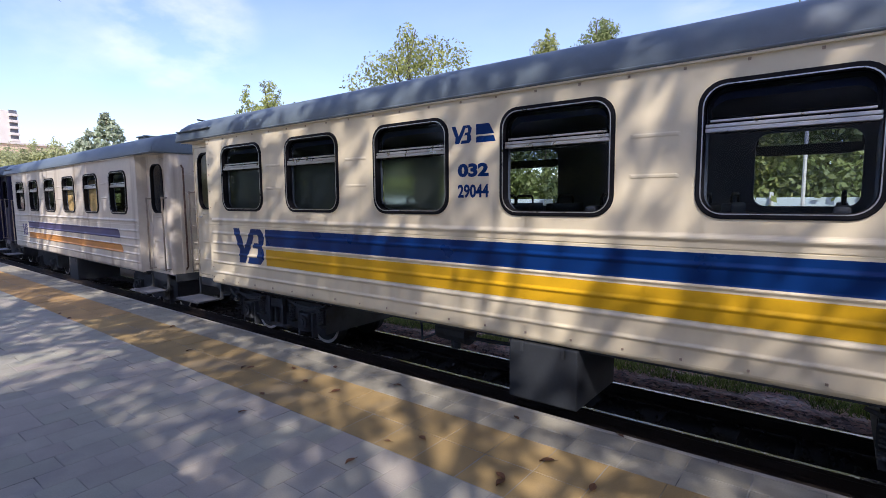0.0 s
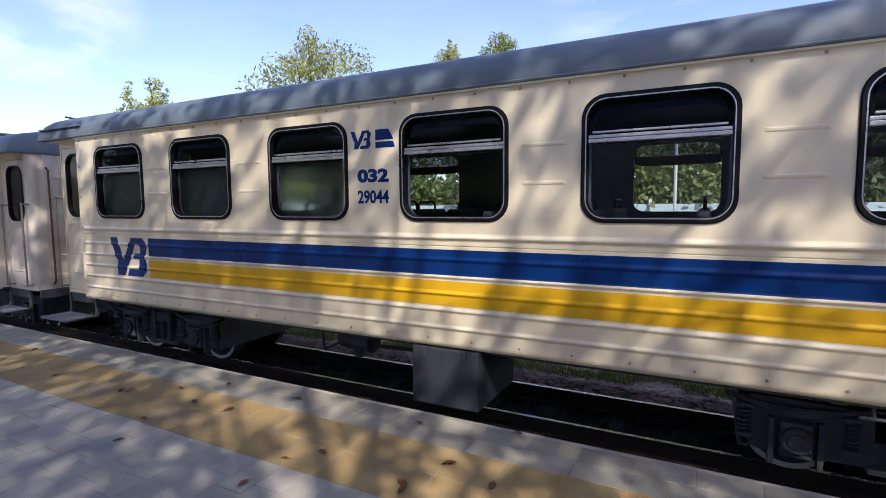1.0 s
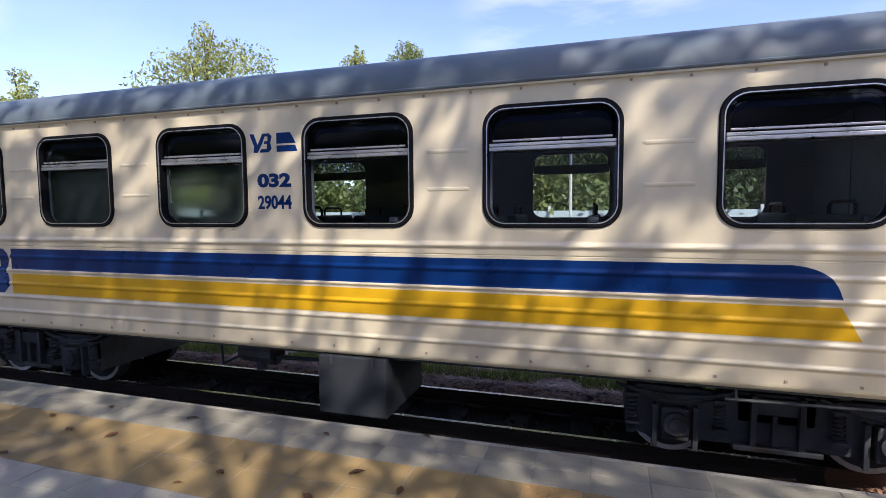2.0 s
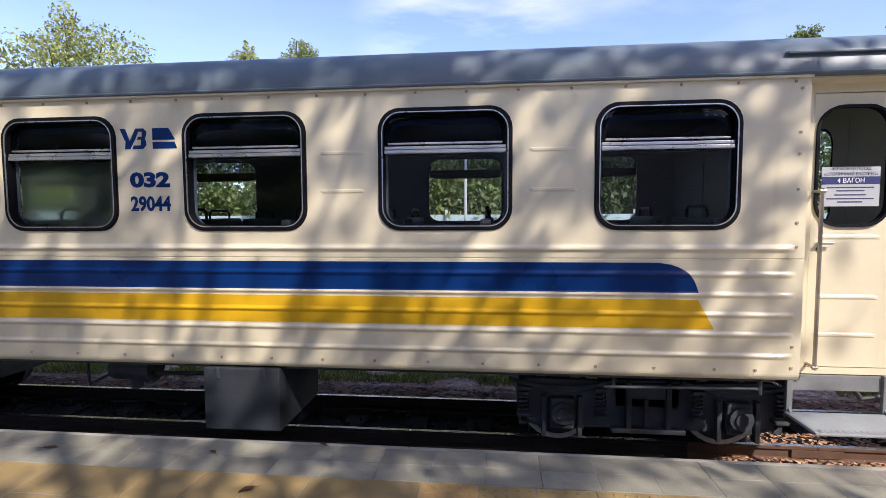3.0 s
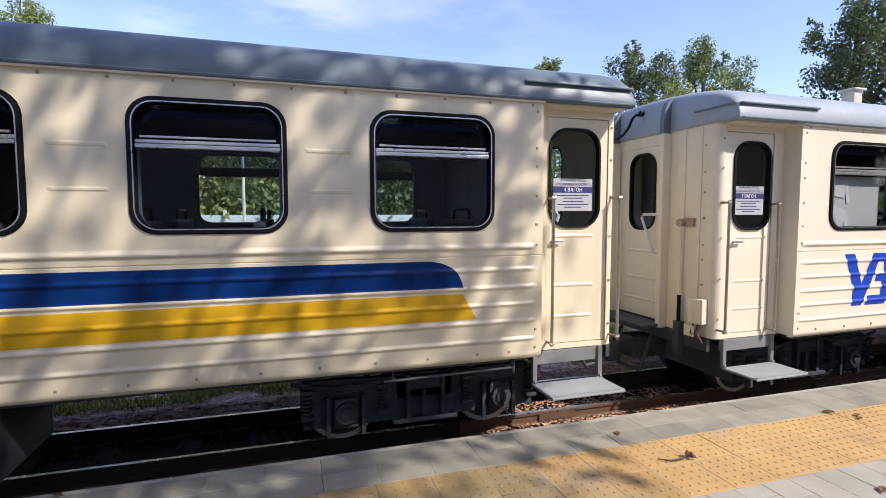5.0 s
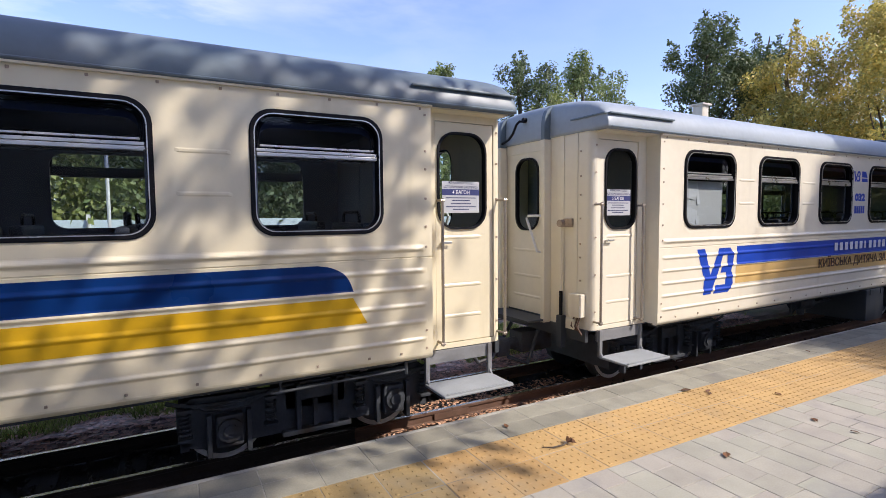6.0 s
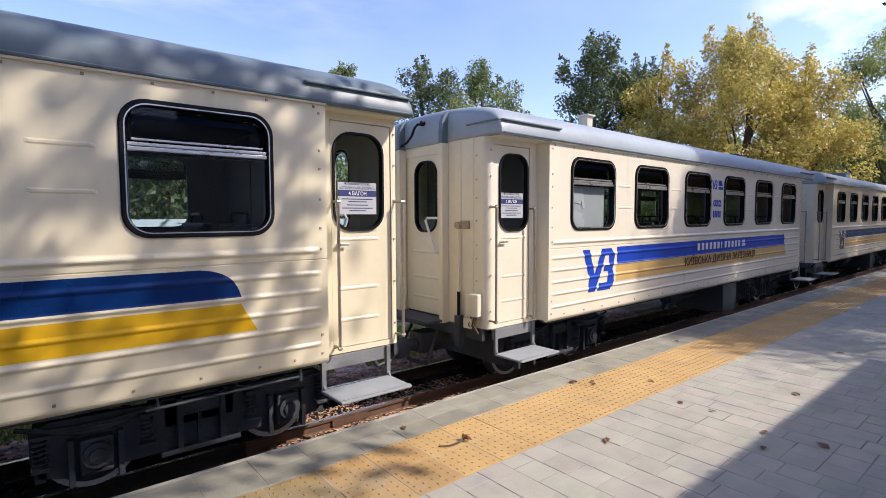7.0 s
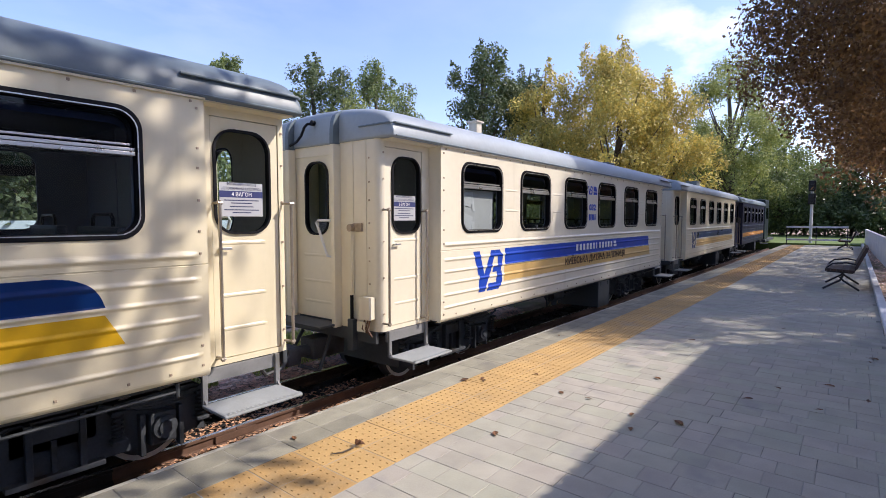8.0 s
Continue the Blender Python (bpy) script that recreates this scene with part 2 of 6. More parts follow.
M = {
    "cream": material("cream_paint", (0.768, 0.690, 0.486), 0.34, vary=0.06, scale=1.4, fine=14, bump=0.05, coat=0.2, stain=((0.63, 0.56, 0.37), 0.60), streak=True),
    "cream_old": material("worn_cream_paint", (0.68, 0.63, 0.52), 0.45, vary=0.10, scale=1.2, fine=20, bump=0.03, stain=((0.42, 0.36, 0.27), 0.52), streak=True),
    "blue": material("blue_paint", (0.0012, 0.029, 0.140), 0.30, vary=0.06, scale=2, fine=30, bump=0.02, shine=0.22),
    "blue_bright": material("bright_blue_vinyl", (0.012, 0.06, 0.42), 0.4, vary=0.05, scale=2, fine=30, bump=0.01, shine=0.25),
    "navy": material("navy_paint", (0.007, 0.009, 0.045), 0.4, vary=0.15, scale=2, fine=30, bump=0.02),
    "violet": material("faded_violet_paint", (0.075, 0.065, 0.16), 0.5, vary=0.15, scale=2, fine=30, bump=0.02),
    "yellow": material("yellow_paint", (0.74, 0.425, 0.014), 0.34, vary=0.06, scale=2, fine=30, bump=0.02, shine=0.3),
    "ochre": material("ochre_vinyl", (0.66, 0.44, 0.16), 0.42, vary=0.06, scale=2, fine=30, bump=0.01),
    "orange": material("faded_orange_paint", (0.62, 0.27, 0.06), 0.5, vary=0.15, scale=2, fine=30, bump=0.02),
    # The first coach's cream made paler: some direct sun is in the colour.
    "cream_sunlit": material("sunlit_cream_paint", (0.792, 0.733, 0.575), 0.34, vary=0.06, scale=1.4, fine=14, bump=0.05, coat=0.2, stain=((0.66, 0.59, 0.45), 0.62), streak=True),
    # Lighter roof paint, with part of the sunshine on it put into the colour.
    "roof_sunlit": material("pale_sunlit_roof_paint", (0.32, 0.365, 0.39), 0.42, vary=0.12, scale=1.0, fine=18, bump=0.05, stain=((0.22, 0.24, 0.26), 0.58)),
    "handrail": material("worn_handrail_steel", (0.34, 0.30, 0.25), 0.38, metal=0.6, vary=0.2, scale=9, fine=80, bump=0.05),
    "roof": material("grey_roof_paint", (0.132, 0.174, 0.200), 0.47, stain=((0.21, 0.225, 0.235), 0.57), vary=0.12, scale=1.0, fine=18, bump=0.05),
    "rubber": material("black_rubber", (0.006, 0.006, 0.008), 0.55, vary=0.15, scale=8, fine=80, bump=0.03, shine=0.2),
    "trim": material("bright_trim", (0.62, 0.62, 0.60), 0.3, metal=0.85, vary=0.08, scale=10, fine=90, bump=0.02),
    "steel": material("worn_steel", (0.62, 0.61, 0.60), 0.25, metal=0.9, vary=0.15, scale=12, fine=90, bump=0.04),
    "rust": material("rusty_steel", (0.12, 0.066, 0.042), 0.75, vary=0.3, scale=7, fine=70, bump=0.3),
    "grey": material("grey_frame_paint", (0.055, 0.064, 0.072), 0.55, vary=0.18, scale=4, fine=40, bump=0.08, stain=((0.05, 0.042, 0.035), 0.60)),
    "battery": material("dark_slate_paint", (0.036, 0.043, 0.050), 0.55, vary=0.2, scale=3, fine=40, bump=0.08, stain=((0.03, 0.026, 0.022), 0.60)),
    "bogie": material("grimy_bogie_paint", (0.062, 0.070, 0.080), 0.6, vary=0.3, scale=6, fine=50, bump=0.2, stain=((0.035, 0.026, 0.02), 0.55)),
    "bolt": material("painted_bolt", (0.40, 0.31, 0.22), 0.6, vary=0.3, scale=30, fine=90, bump=0.1),
    "notice_blue": material("printed_blue", (0.02, 0.03, 0.13), 0.6, vary=0.05, scale=3, fine=30, bump=0.0),
    "hanger": material("hanger_paint", (0.20, 0.206, 0.208), 0.55, vary=0.15, scale=5, fine=50, bump=0.1, stain=((0.10, 0.09, 0.075), 0.58)),
    "step": material("step_paint", (0.32, 0.345, 0.35), 0.5, vary=0.15, scale=6, fine=60, bump=0.1, stain=((0.2, 0.16, 0.12), 0.66)),
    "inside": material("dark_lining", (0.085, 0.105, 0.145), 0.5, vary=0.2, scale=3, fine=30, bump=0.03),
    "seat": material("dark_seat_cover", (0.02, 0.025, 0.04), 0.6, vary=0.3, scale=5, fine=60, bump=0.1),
    "paper": material("white_paper", (0.44, 0.455, 0.47), 0.6, vary=0.03, scale=3, fine=30, bump=0.0),
    "ink": material("dark_ink", (0.03, 0.035, 0.10), 0.6, vary=0.05, scale=3, fine=30, bump=0.0),
    "white": material("white_lettering", (0.80, 0.80, 0.80), 0.5, vary=0.05, scale=3, fine=30, bump=0.0),
    "brown_ink": material("brown_lettering", (0.08, 0.036, 0.014), 0.5, vary=0.05, scale=3, fine=30, bump=0.0),
    "slab": material("grey_edge_slab", (0.272, 0.260, 0.198), 0.85, vary=0.22, scale=5, fine=90, bump=0.45, random_by="object", spread=0.14, stain=((0.19, 0.18, 0.15), 0.54)),
    "paver": material("grey_paver", (0.362, 0.360, 0.280), 0.85, vary=0.15, scale=4, fine=100, bump=0.4, stain=((0.28, 0.27, 0.245), 0.58), random_by="object", spread=0.06, flip=(0.385, 0.352, 0.295)),
    "paver_far": material("grey_paver_far", (0.362, 0.360, 0.280), 0.85, vary=0.15, scale=4, fine=100, bump=0.4, stain=((0.28, 0.27, 0.245), 0.58), random_by="island", spread=0.06, flip=(0.385, 0.352, 0.295)),
    "tactile": material("ochre_tactile_tile", (0.42, 0.262, 0.10), 0.8, vary=0.2, scale=3, fine=110, bump=0.3, random_by="object", spread=0.10, stain=((0.33, 0.25, 0.14), 0.54)),
    "tactile_far": material("ochre_tactile_tile_far", (0.42, 0.262, 0.10), 0.8, vary=0.2, scale=3, fine=110, bump=0.3, random_by="island", spread=0.10),
    "joint": material("sandy_joint", (0.31, 0.30, 0.255), 0.95, vary=0.2, scale=3.2, fine=120, bump=0.4, stain=((0.045, 0.042, 0.038), 0.50)),
    "concrete": material("rough_concrete", (0.24, 0.23, 0.22), 0.9, vary=0.2, scale=3, fine=50, bump=0.5),
    "kerb": material("whitewashed_kerb", (0.66, 0.66, 0.64), 0.85, vary=0.12, scale=4, fine=60, bump=0.3, stain=((0.36, 0.34, 0.31), 0.6)),
    "tyre": material("white_tyre_paint", (0.80, 0.79, 0.76), 0.6, vary=0.15, scale=9, fine=60, bump=0.1),
    "nosing": material("pale_edge_nosing", (0.34, 0.325, 0.27), 0.85, vary=0.25, scale=6, fine=80, bump=0.4, stain=((0.20, 0.19, 0.16), 0.55)),
    "tactile_dull": material("weathered_ochre_tile", (0.335, 0.235, 0.095), 0.85, vary=0.25, scale=3, fine=110, bump=0.3, random_by="object", spread=0.08, stain=((0.235, 0.185, 0.105), 0.50)),
    "tactile_bright": material("bright_ochre_tile", (0.50, 0.322, 0.125), 0.8, vary=0.16, scale=3, fine=110, bump=0.3, random_by="object", spread=0.06, stain=((0.42, 0.31, 0.17), 0.58)),
    "soil": material("leaf_littered_soil", (0.30, 0.22, 0.16), 0.95, vary=0.35, scale=1.5, fine=25, bump=0.8, stain=((0.10, 0.13, 0.04), 0.56)),
    # Stone darkened to near black: the shade under the coaches is in its colour.
    "ballast": material("shade_dark_ballast", (0.022, 0.02, 0.02), 0.95, vary=0.4, scale=5, fine=30, bump=0.9, random_by="island", spread=0.35),
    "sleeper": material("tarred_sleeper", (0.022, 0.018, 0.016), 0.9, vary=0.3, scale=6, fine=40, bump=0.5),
    "litter": material("dry_leaf_litter", (0.78, 0.47, 0.34), 0.8, vary=0.2, scale=4, fine=40, bump=0.2, random_by="island", spread=0.38, flip=(0.76, 0.58, 0.48)),
    "litter_red": material("rusty_leaf_litter", (0.42, 0.20, 0.10), 0.8, vary=0.25, scale=4, fine=40, bump=0.2, random_by="island", spread=0.5, flip=(0.56, 0.36, 0.24)),
    "dry_leaf": material("dry_brown_leaf", (0.15, 0.065, 0.025), 0.7, vary=0.25, scale=30, fine=150, bump=0.3, random_by="object", spread=0.4),
    "grass": material("grass_blades", (0.36, 0.42, 0.12), 0.7, vary=0.2, scale=2, fine=30, bump=0.0, random_by="island", spread=0.5),
    "blind_orange": material("orange_blind", (0.90, 0.60, 0.26), 0.8, vary=0.08, scale=3, fine=60, bump=0.05),
    "blind_dull": material("dull_grey_board", (0.36, 0.37, 0.37), 0.8, vary=0.12, scale=2, fine=40, bump=0.05),
    "blind_pale": material("pale_curtain", (0.62, 0.62, 0.60), 0.85, vary=0.08, scale=4, fine=60, bump=0.1),
    "lawn": material("mown_lawn", (0.10, 0.16, 0.035), 0.9, vary=0.3, scale=1.0, fine=20, bump=0.5),
    "bark": material("tree_bark", (0.10, 0.08, 0.06), 0.95, vary=0.3, scale=5, fine=40, bump=0.9),
    "black_iron": material("black_iron", (0.012, 0.012, 0.013), 0.5, vary=0.2, scale=8, fine=80, bump=0.1),
    "bench_wood": material("dark_bench_slat", (0.05, 0.028, 0.02), 0.6, vary=0.25, scale=6, fine=70, bump=0.2),
    "wall_white": material("whitewashed_wall", (0.70, 0.71, 0.72), 0.85, vary=0.1, scale=1.5, fine=30, bump=0.2, stain=((0.4, 0.4, 0.4), 0.64)),
    "post_white": material("white_post_paint", (0.72, 0.73, 0.73), 0.5, vary=0.08, scale=4, fine=40, bump=0.05),
    "loco": material("dark_green_loco_paint", (0.008, 0.02, 0.028), 0.4, vary=0.15, scale=2, fine=30, bump=0.03),
    "beige_wall": material("beige_plaster", (0.76, 0.58, 0.40), 0.9, vary=0.08, scale=0.4, fine=5, bump=0.1),
    "tower_wall": material("pale_tower_panel", (0.72, 0.68, 0.60), 0.9, vary=0.08, scale=0.2, fine=3, bump=0.1),
    "tower_gap": material("shaded_balcony", (0.12, 0.13, 0.15), 0.6, vary=0.1, scale=0.4, fine=5, bump=0.05),
    "fence_blue": material("pale_blue_fence_paint", (0.55, 0.66, 0.70), 0.6, vary=0.1, scale=2, fine=20, bump=0.1),
    "leaf_light": leaf_material("light_green_leaf", (0.21, 0.26, 0.075), (0.42, 0.44, 0.14)),
    "leaf_green": leaf_material("green_leaf", (0.13, 0.185, 0.06), (0.26, 0.31, 0.11)),
    "leaf_dark": leaf_material("dark_green_leaf", (0.075, 0.115, 0.045), (0.16, 0.20, 0.085)),
    "leaf_yellow": leaf_material("yellowing_leaf", (0.38, 0.37, 0.10), (0.80, 0.62, 0.17)),
    "leaf_brown": leaf_material("browning_chestnut_leaf", (0.13, 0.075, 0.04), (0.29, 0.17, 0.065), 0.5),
    # Foliage of the far trees: distance haze is mixed into these two colours.
    "leaf_hazy": leaf_material("hazy_green_leaf", (0.34, 0.38, 0.17), (0.52, 0.53, 0.26)),
    "leaf_spruce": leaf_material("hazy_blue_green_needle", (0.34, 0.42, 0.28), (0.50, 0.55, 0.38), 0.3),
    "glass": glass_material("window_glass", (0.80, 0.86, 0.86), 0.02, 0.035),
    "glass_dark": glass_material("tinted_vent_glass", (0.24, 0.28, 0.38), 0.02, 0.018),
    # Rail and bed colours carry the deep shade under the coaches.
    "rail": material("shade_dark_rail_steel", (0.022, 0.016, 0.013), 0.7, vary=0.3, scale=7, fine=70, bump=0.3),
    "bed": material("shade_black_track_bed", (0.018, 0.016, 0.015), 0.95, vary=0.3, scale=5, fine=40, bump=0.6),
    "frosted": blurred_material("blurred_frosted_glass", (0.78, 0.86, 0.82), 0.32),
    # Opaque near-black that stands for the unlit coach behind the glass.
    "unlit_dark": material("unlit_window_dark", (0.013, 0.019, 0.022), 0.35, vary=0.25, scale=2.5, fine=30, bump=0.02),
    # Pale so that the added wall bounces light onto the platform.
    "plaster_wall": material("pale_plastered_wall", (0.72, 0.68, 0.60), 0.9, vary=0.1, scale=1.2, fine=25, bump=0.3, stain=((0.40, 0.37, 0.32), 0.62)),
    "lamp_glass": material("lamp_lens", (0.5, 0.5, 0.45), 0.1, vary=0.05, scale=5, fine=30, bump=0.0),
    "red": material("red_paint", (0.45, 0.04, 0.02), 0.5, vary=0.15, scale=6, fine=40, bump=0.05),
}

# ---- mesh helpers ----
def mesh_of(name, bm, mat, smooth=False):
    me = bpy.data.meshes.new(name)
    bmesh.ops.recalc_face_normals(bm, faces=bm.faces)
    bm.to_mesh(me)
    bm.free()
    if smooth:
        me.polygons.foreach_set("use_smooth", [True] * len(me.polygons))
    me.materials.append(M[mat])
    return me


def part(name, bm, mat, parent=None, label="", at=None, smooth=False):
    """Links a bmesh (or a mesh that is there already) as one object under its thing."""
    me = bm if isinstance(bm, bpy.types.Mesh) else mesh_of(name, bm, mat, smooth)
    ob = new(name, me)
    if parent:
        ob.parent = parent
    if at is not None:
        ob.matrix_local = at
    if label:
        ob["label"] = label
    return ob


def thing(name, label, category, at=None, group="", kind=""):
    ob = new(name)
    ob.empty_display_size = 0.2
    if at is not None:
        ob.matrix_world = at
    return tagged(ob, label, category, group, kind)


def box(bm, x0, x1, y0, y1, z0, z1, bevel=0.0):
    vs = [bm.verts.new((x, y, z)) for x in (x0, x1) for y in (y0, y1) for z in (z0, z1)]
    fs = [bm.faces.new([vs[i] for i in q]) for q in ((0, 1, 3, 2), (4, 6, 7, 5), (0, 4, 5, 1), (2, 3, 7, 6), (0, 2, 6, 4), (1, 5, 7, 3))]
    if bevel:
        es = list({e for f in fs for e in f.edges})
        bmesh.ops.bevel(bm, geom=es, offset=bevel, segments=2, affect="EDGES", profile=0.6)
    return bm


def boxed(*a, **k):
    return box(bmesh.new(), *a, **k)


def tube(bm, pts, r, n=8, caps=True):
    """A round bar through the points; r may be one radius or one for each point."""
    pts = [Vector(p) for p in pts]
    rs = r if isinstance(r, (list, tuple)) else [r] * len(pts)
    rings, side = [], None
    for i, p in enumerate(pts):
        d = (pts[min(i + 1, len(pts) - 1)] - pts[max(i - 1, 0)]).normalized()
        if side is None:
            side = d.orthogonal().normalized()
        side = (side - d * side.dot(d)).normalized()
        up = d.cross(side)
        rings.append([bm.verts.new(p + rs[i] * (math.cos(2 * math.pi * k / n) * side + math.sin(2 * math.pi * k / n) * up)) for k in range(n)])
    for a, b in zip(rings, rings[1:]):
        for k in range(n):
            bm.faces.new((a[k], a[(k + 1) % n], b[(k + 1) % n], b[k]))
    if caps:
        bm.faces.new(rings[0][::-1])
        bm.faces.new(rings[-1])
    return bm


def tubed(*a, **k):
    return tube(bmesh.new(), *a, **k)


def round_rect(cx, cz, w, h, r, n=6):
    """Corner points of a rounded rectangle, in turn."""
    out = []
    for sx, sz, a0 in ((1, 1, 0), (-1, 1, 90), (-1, -1, 180), (1, -1, 270)):
        for i in range(n + 1):
            a = radians(a0 + 90 * i / n)
            out.append((cx + sx * (w / 2 - r) + r * math.cos(a), cz + sz * (h / 2 - r) + r * math.sin(a)))
    return out


def sheet(outline, holes, y):
    """A flat face in the xz plane at y, with holes."""
    bm = bmesh.new()
    edges = []
    for loop in (outline, *holes):
        vs = [bm.verts.new((x, y, z)) for x, z in loop]
        edges += [bm.edges.new((vs[i], vs[(i + 1) % len(vs)])) for i in range(len(vs))]
    bmesh.ops.triangle_fill(bm, use_beauty=True, use_dissolve=False, edges=edges)
    return bm


def slabbed(outline, holes, y0, y1):
    """The same with thickness from y0 to y1."""
    bm = sheet(outline, holes, y0)
    bm2 = bmesh.ops.extrude_face_region(bm, geom=list(bm.faces))
    bmesh.ops.translate(bm, verts=[v for v in bm2["geom"] if isinstance(v, bmesh.types.BMVert)], vec=(0, y1 - y0, 0))
    return bm


def ring(bm, outer, inner, y0, y1):
    """A frame between two loops with as many points each, from y0 to y1."""
    n = len(outer)
    v = [[bm.verts.new((x, y, z)) for x, z in loop] for loop, y in ((outer, y0), (inner, y0), (inner, y1), (outer, y1))]
    for a, b in ((0, 1), (1, 2), (2, 3), (3, 0)):
        for k in range(n):
            bm.faces.new((v[a][k], v[a][(k + 1) % n], v[b][(k + 1) % n], v[b][k]))
    return bm


def letters(body, size, mat, name="lettering", width=None, depth=0.0012, weight=0.0):
    """Raised writing that reads along +x, stands up z and faces -y; its lower left corner is the origin."""
    cu = bpy.data.curves.new(name, "FONT")
    cu.body, cu.size, cu.extrude = body, size, depth
    cu.resolution_u, cu.offset = 3, weight * size
    ob = bpy.data.objects.new(name, cu)
    scene.collection.objects.link(ob)
    bpy.context.view_layer.update()
    me = bpy.data.meshes.new_from_object(ob)
    bpy.data.objects.remove(ob)
    co = np.empty(len(me.vertices) * 3)
    me.vertices.foreach_get("co", co)
    co = co.reshape(-1, 3)
    co[:, :2] -= co[:, :2].min(0)
    if width:
        co[:, 0] *= width / co[:, 0].max()
    co = np.stack([co[:, 0], -co[:, 2], co[:, 1]], 1)
    me.vertices.foreach_set("co", co.ravel())
    me.materials.clear()
    me.materials.append(M[mat])
    return me

# ---- ground, track, platform ----
EDGE, TAC1, TAC0, KERB = 3.305, 2.868, 2.208, -0.42
RAIL_Z = -0.37


def build_ground():
    ys = [-1800, -200, -40, -8, -3, -1.2, KERB - 0.12, KERB - 0.10, 3.0, 5.30, 5.62, 6.4, 8, 12, 20, 60, 300, 1800]
    zs = [-0.3, -0.2, -0.05, -0.04, -0.05, -0.06, -0.06, -0.56, -0.56, -0.56, -0.42, -0.38, -0.34, -0.3, -0.2, 0, 0, 0]
    xs = [-1800, -300, -80] + [-40 + 2 * i for i in range(51)] + [100, 300, 1800]
    bm = bmesh.new()
    grid = [[bm.verts.new((x, y, z + (0.03 * noise.noise((x * 0.7, y * 0.7, 3)) if z > -0.5 and abs(y) < 30 and not 5 < y < 13 else 0))) for y, z in zip(ys, zs)] for x in xs]
    for i in range(len(xs) - 1):
        for j in range(len(ys) - 1):
            bm.faces.new((grid[i][j], grid[i + 1][j], grid[i + 1][j + 1], grid[i][j + 1]))
    tagged(part("ground", bm, "soil"), "brown soil strewn with dry leaves and thin grass", "ground", kind="structure")


build_ground()


def build_track():
    track = thing("railway_track", "narrow-gauge track of rusty rails on dark tarred sleepers", "track", kind="structure")
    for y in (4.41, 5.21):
        # Up to x 1.7 shade is put into the rail's colour; beyond, plain rust.
        shaded_run, rusty = bmesh.new(), bmesh.new()
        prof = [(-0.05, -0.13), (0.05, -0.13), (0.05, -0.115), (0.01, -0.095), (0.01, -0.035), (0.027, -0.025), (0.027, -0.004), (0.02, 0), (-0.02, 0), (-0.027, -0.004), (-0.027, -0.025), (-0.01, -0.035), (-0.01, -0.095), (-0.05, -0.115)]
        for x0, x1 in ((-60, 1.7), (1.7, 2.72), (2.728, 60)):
            bm = rusty if x0 > 0 else shaded_run
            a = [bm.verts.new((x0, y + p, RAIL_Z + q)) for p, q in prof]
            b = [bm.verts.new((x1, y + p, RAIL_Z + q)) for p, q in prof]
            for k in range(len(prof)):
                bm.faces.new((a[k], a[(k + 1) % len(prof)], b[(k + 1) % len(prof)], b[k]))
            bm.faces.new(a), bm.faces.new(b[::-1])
        rail = part("rail", shaded_run, "rail", track, "rusty rail with a bright worn top, darkened for the shade under the coaches")
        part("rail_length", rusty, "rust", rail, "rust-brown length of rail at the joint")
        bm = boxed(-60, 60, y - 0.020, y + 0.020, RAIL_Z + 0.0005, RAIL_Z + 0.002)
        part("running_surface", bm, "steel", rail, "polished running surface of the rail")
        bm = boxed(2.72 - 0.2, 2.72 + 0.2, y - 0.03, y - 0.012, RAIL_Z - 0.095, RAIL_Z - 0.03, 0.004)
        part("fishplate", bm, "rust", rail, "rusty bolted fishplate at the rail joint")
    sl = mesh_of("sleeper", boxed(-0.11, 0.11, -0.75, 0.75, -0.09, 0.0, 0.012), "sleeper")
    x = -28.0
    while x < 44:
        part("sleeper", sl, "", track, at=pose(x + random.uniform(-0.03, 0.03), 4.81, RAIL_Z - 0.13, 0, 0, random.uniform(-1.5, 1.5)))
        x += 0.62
    part("track_bed", boxed(-60, 60, 3.32, 5.42, -0.75, -0.535), "bed", track, "bed below the crushed stone, coloured black for the shade there")
    rng = np.random.default_rng(3)
    v, f = [], []
    for _ in range(9000):
        x, y = rng.uniform(-22, 30), rng.uniform(3.36, 5.75)
        s = rng.uniform(0.012, 0.035)
        z = -0.55 + 0.06 * (1 - abs(y - 4.8) / 1.4) + rng.uniform(0, 0.03)
        base = len(v)
        a = rng.uniform(0, 6.28)
        for k in range(4):
            v.append((x + s * math.cos(a + 1.57 * k) * rng.uniform(0.7, 1.2), y + s * math.sin(a + 1.57 * k) * rng.uniform(0.7, 1.2), z + rng.uniform(-0.008, 0.008)))
        v += [(x, y, z + s * 0.8), (x, y, z - s)]
        for k in range(4):
            f += [(base + k, base + (k + 1) % 4, base + 4), (base + (k + 1) % 4, base + k, base + 5)]
    me = bpy.data.meshes.new("ballast")
    me.from_pydata(v, [], f)
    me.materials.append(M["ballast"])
    tagged(part("ballast", me, ""), "crushed stone between the rails, darkened for the shade under the coaches", "ballast", kind="stuff")


build_track()


def build_platform():
    bm = boxed(-45, 38, KERB, EDGE - 0.012, -0.62, -0.012)
    plat = tagged(part("platform", bm, "concrete"), "raised concrete railway platform with sandy joints", "platform", kind="structure")
    bm = boxed(-45, 38, KERB + 0.001, EDGE - 0.02, -0.0118, -0.0024)
    part("bedding", bm, "joint", plat, "sandy bedding between the pavers")
    return plat


platform = build_platform()


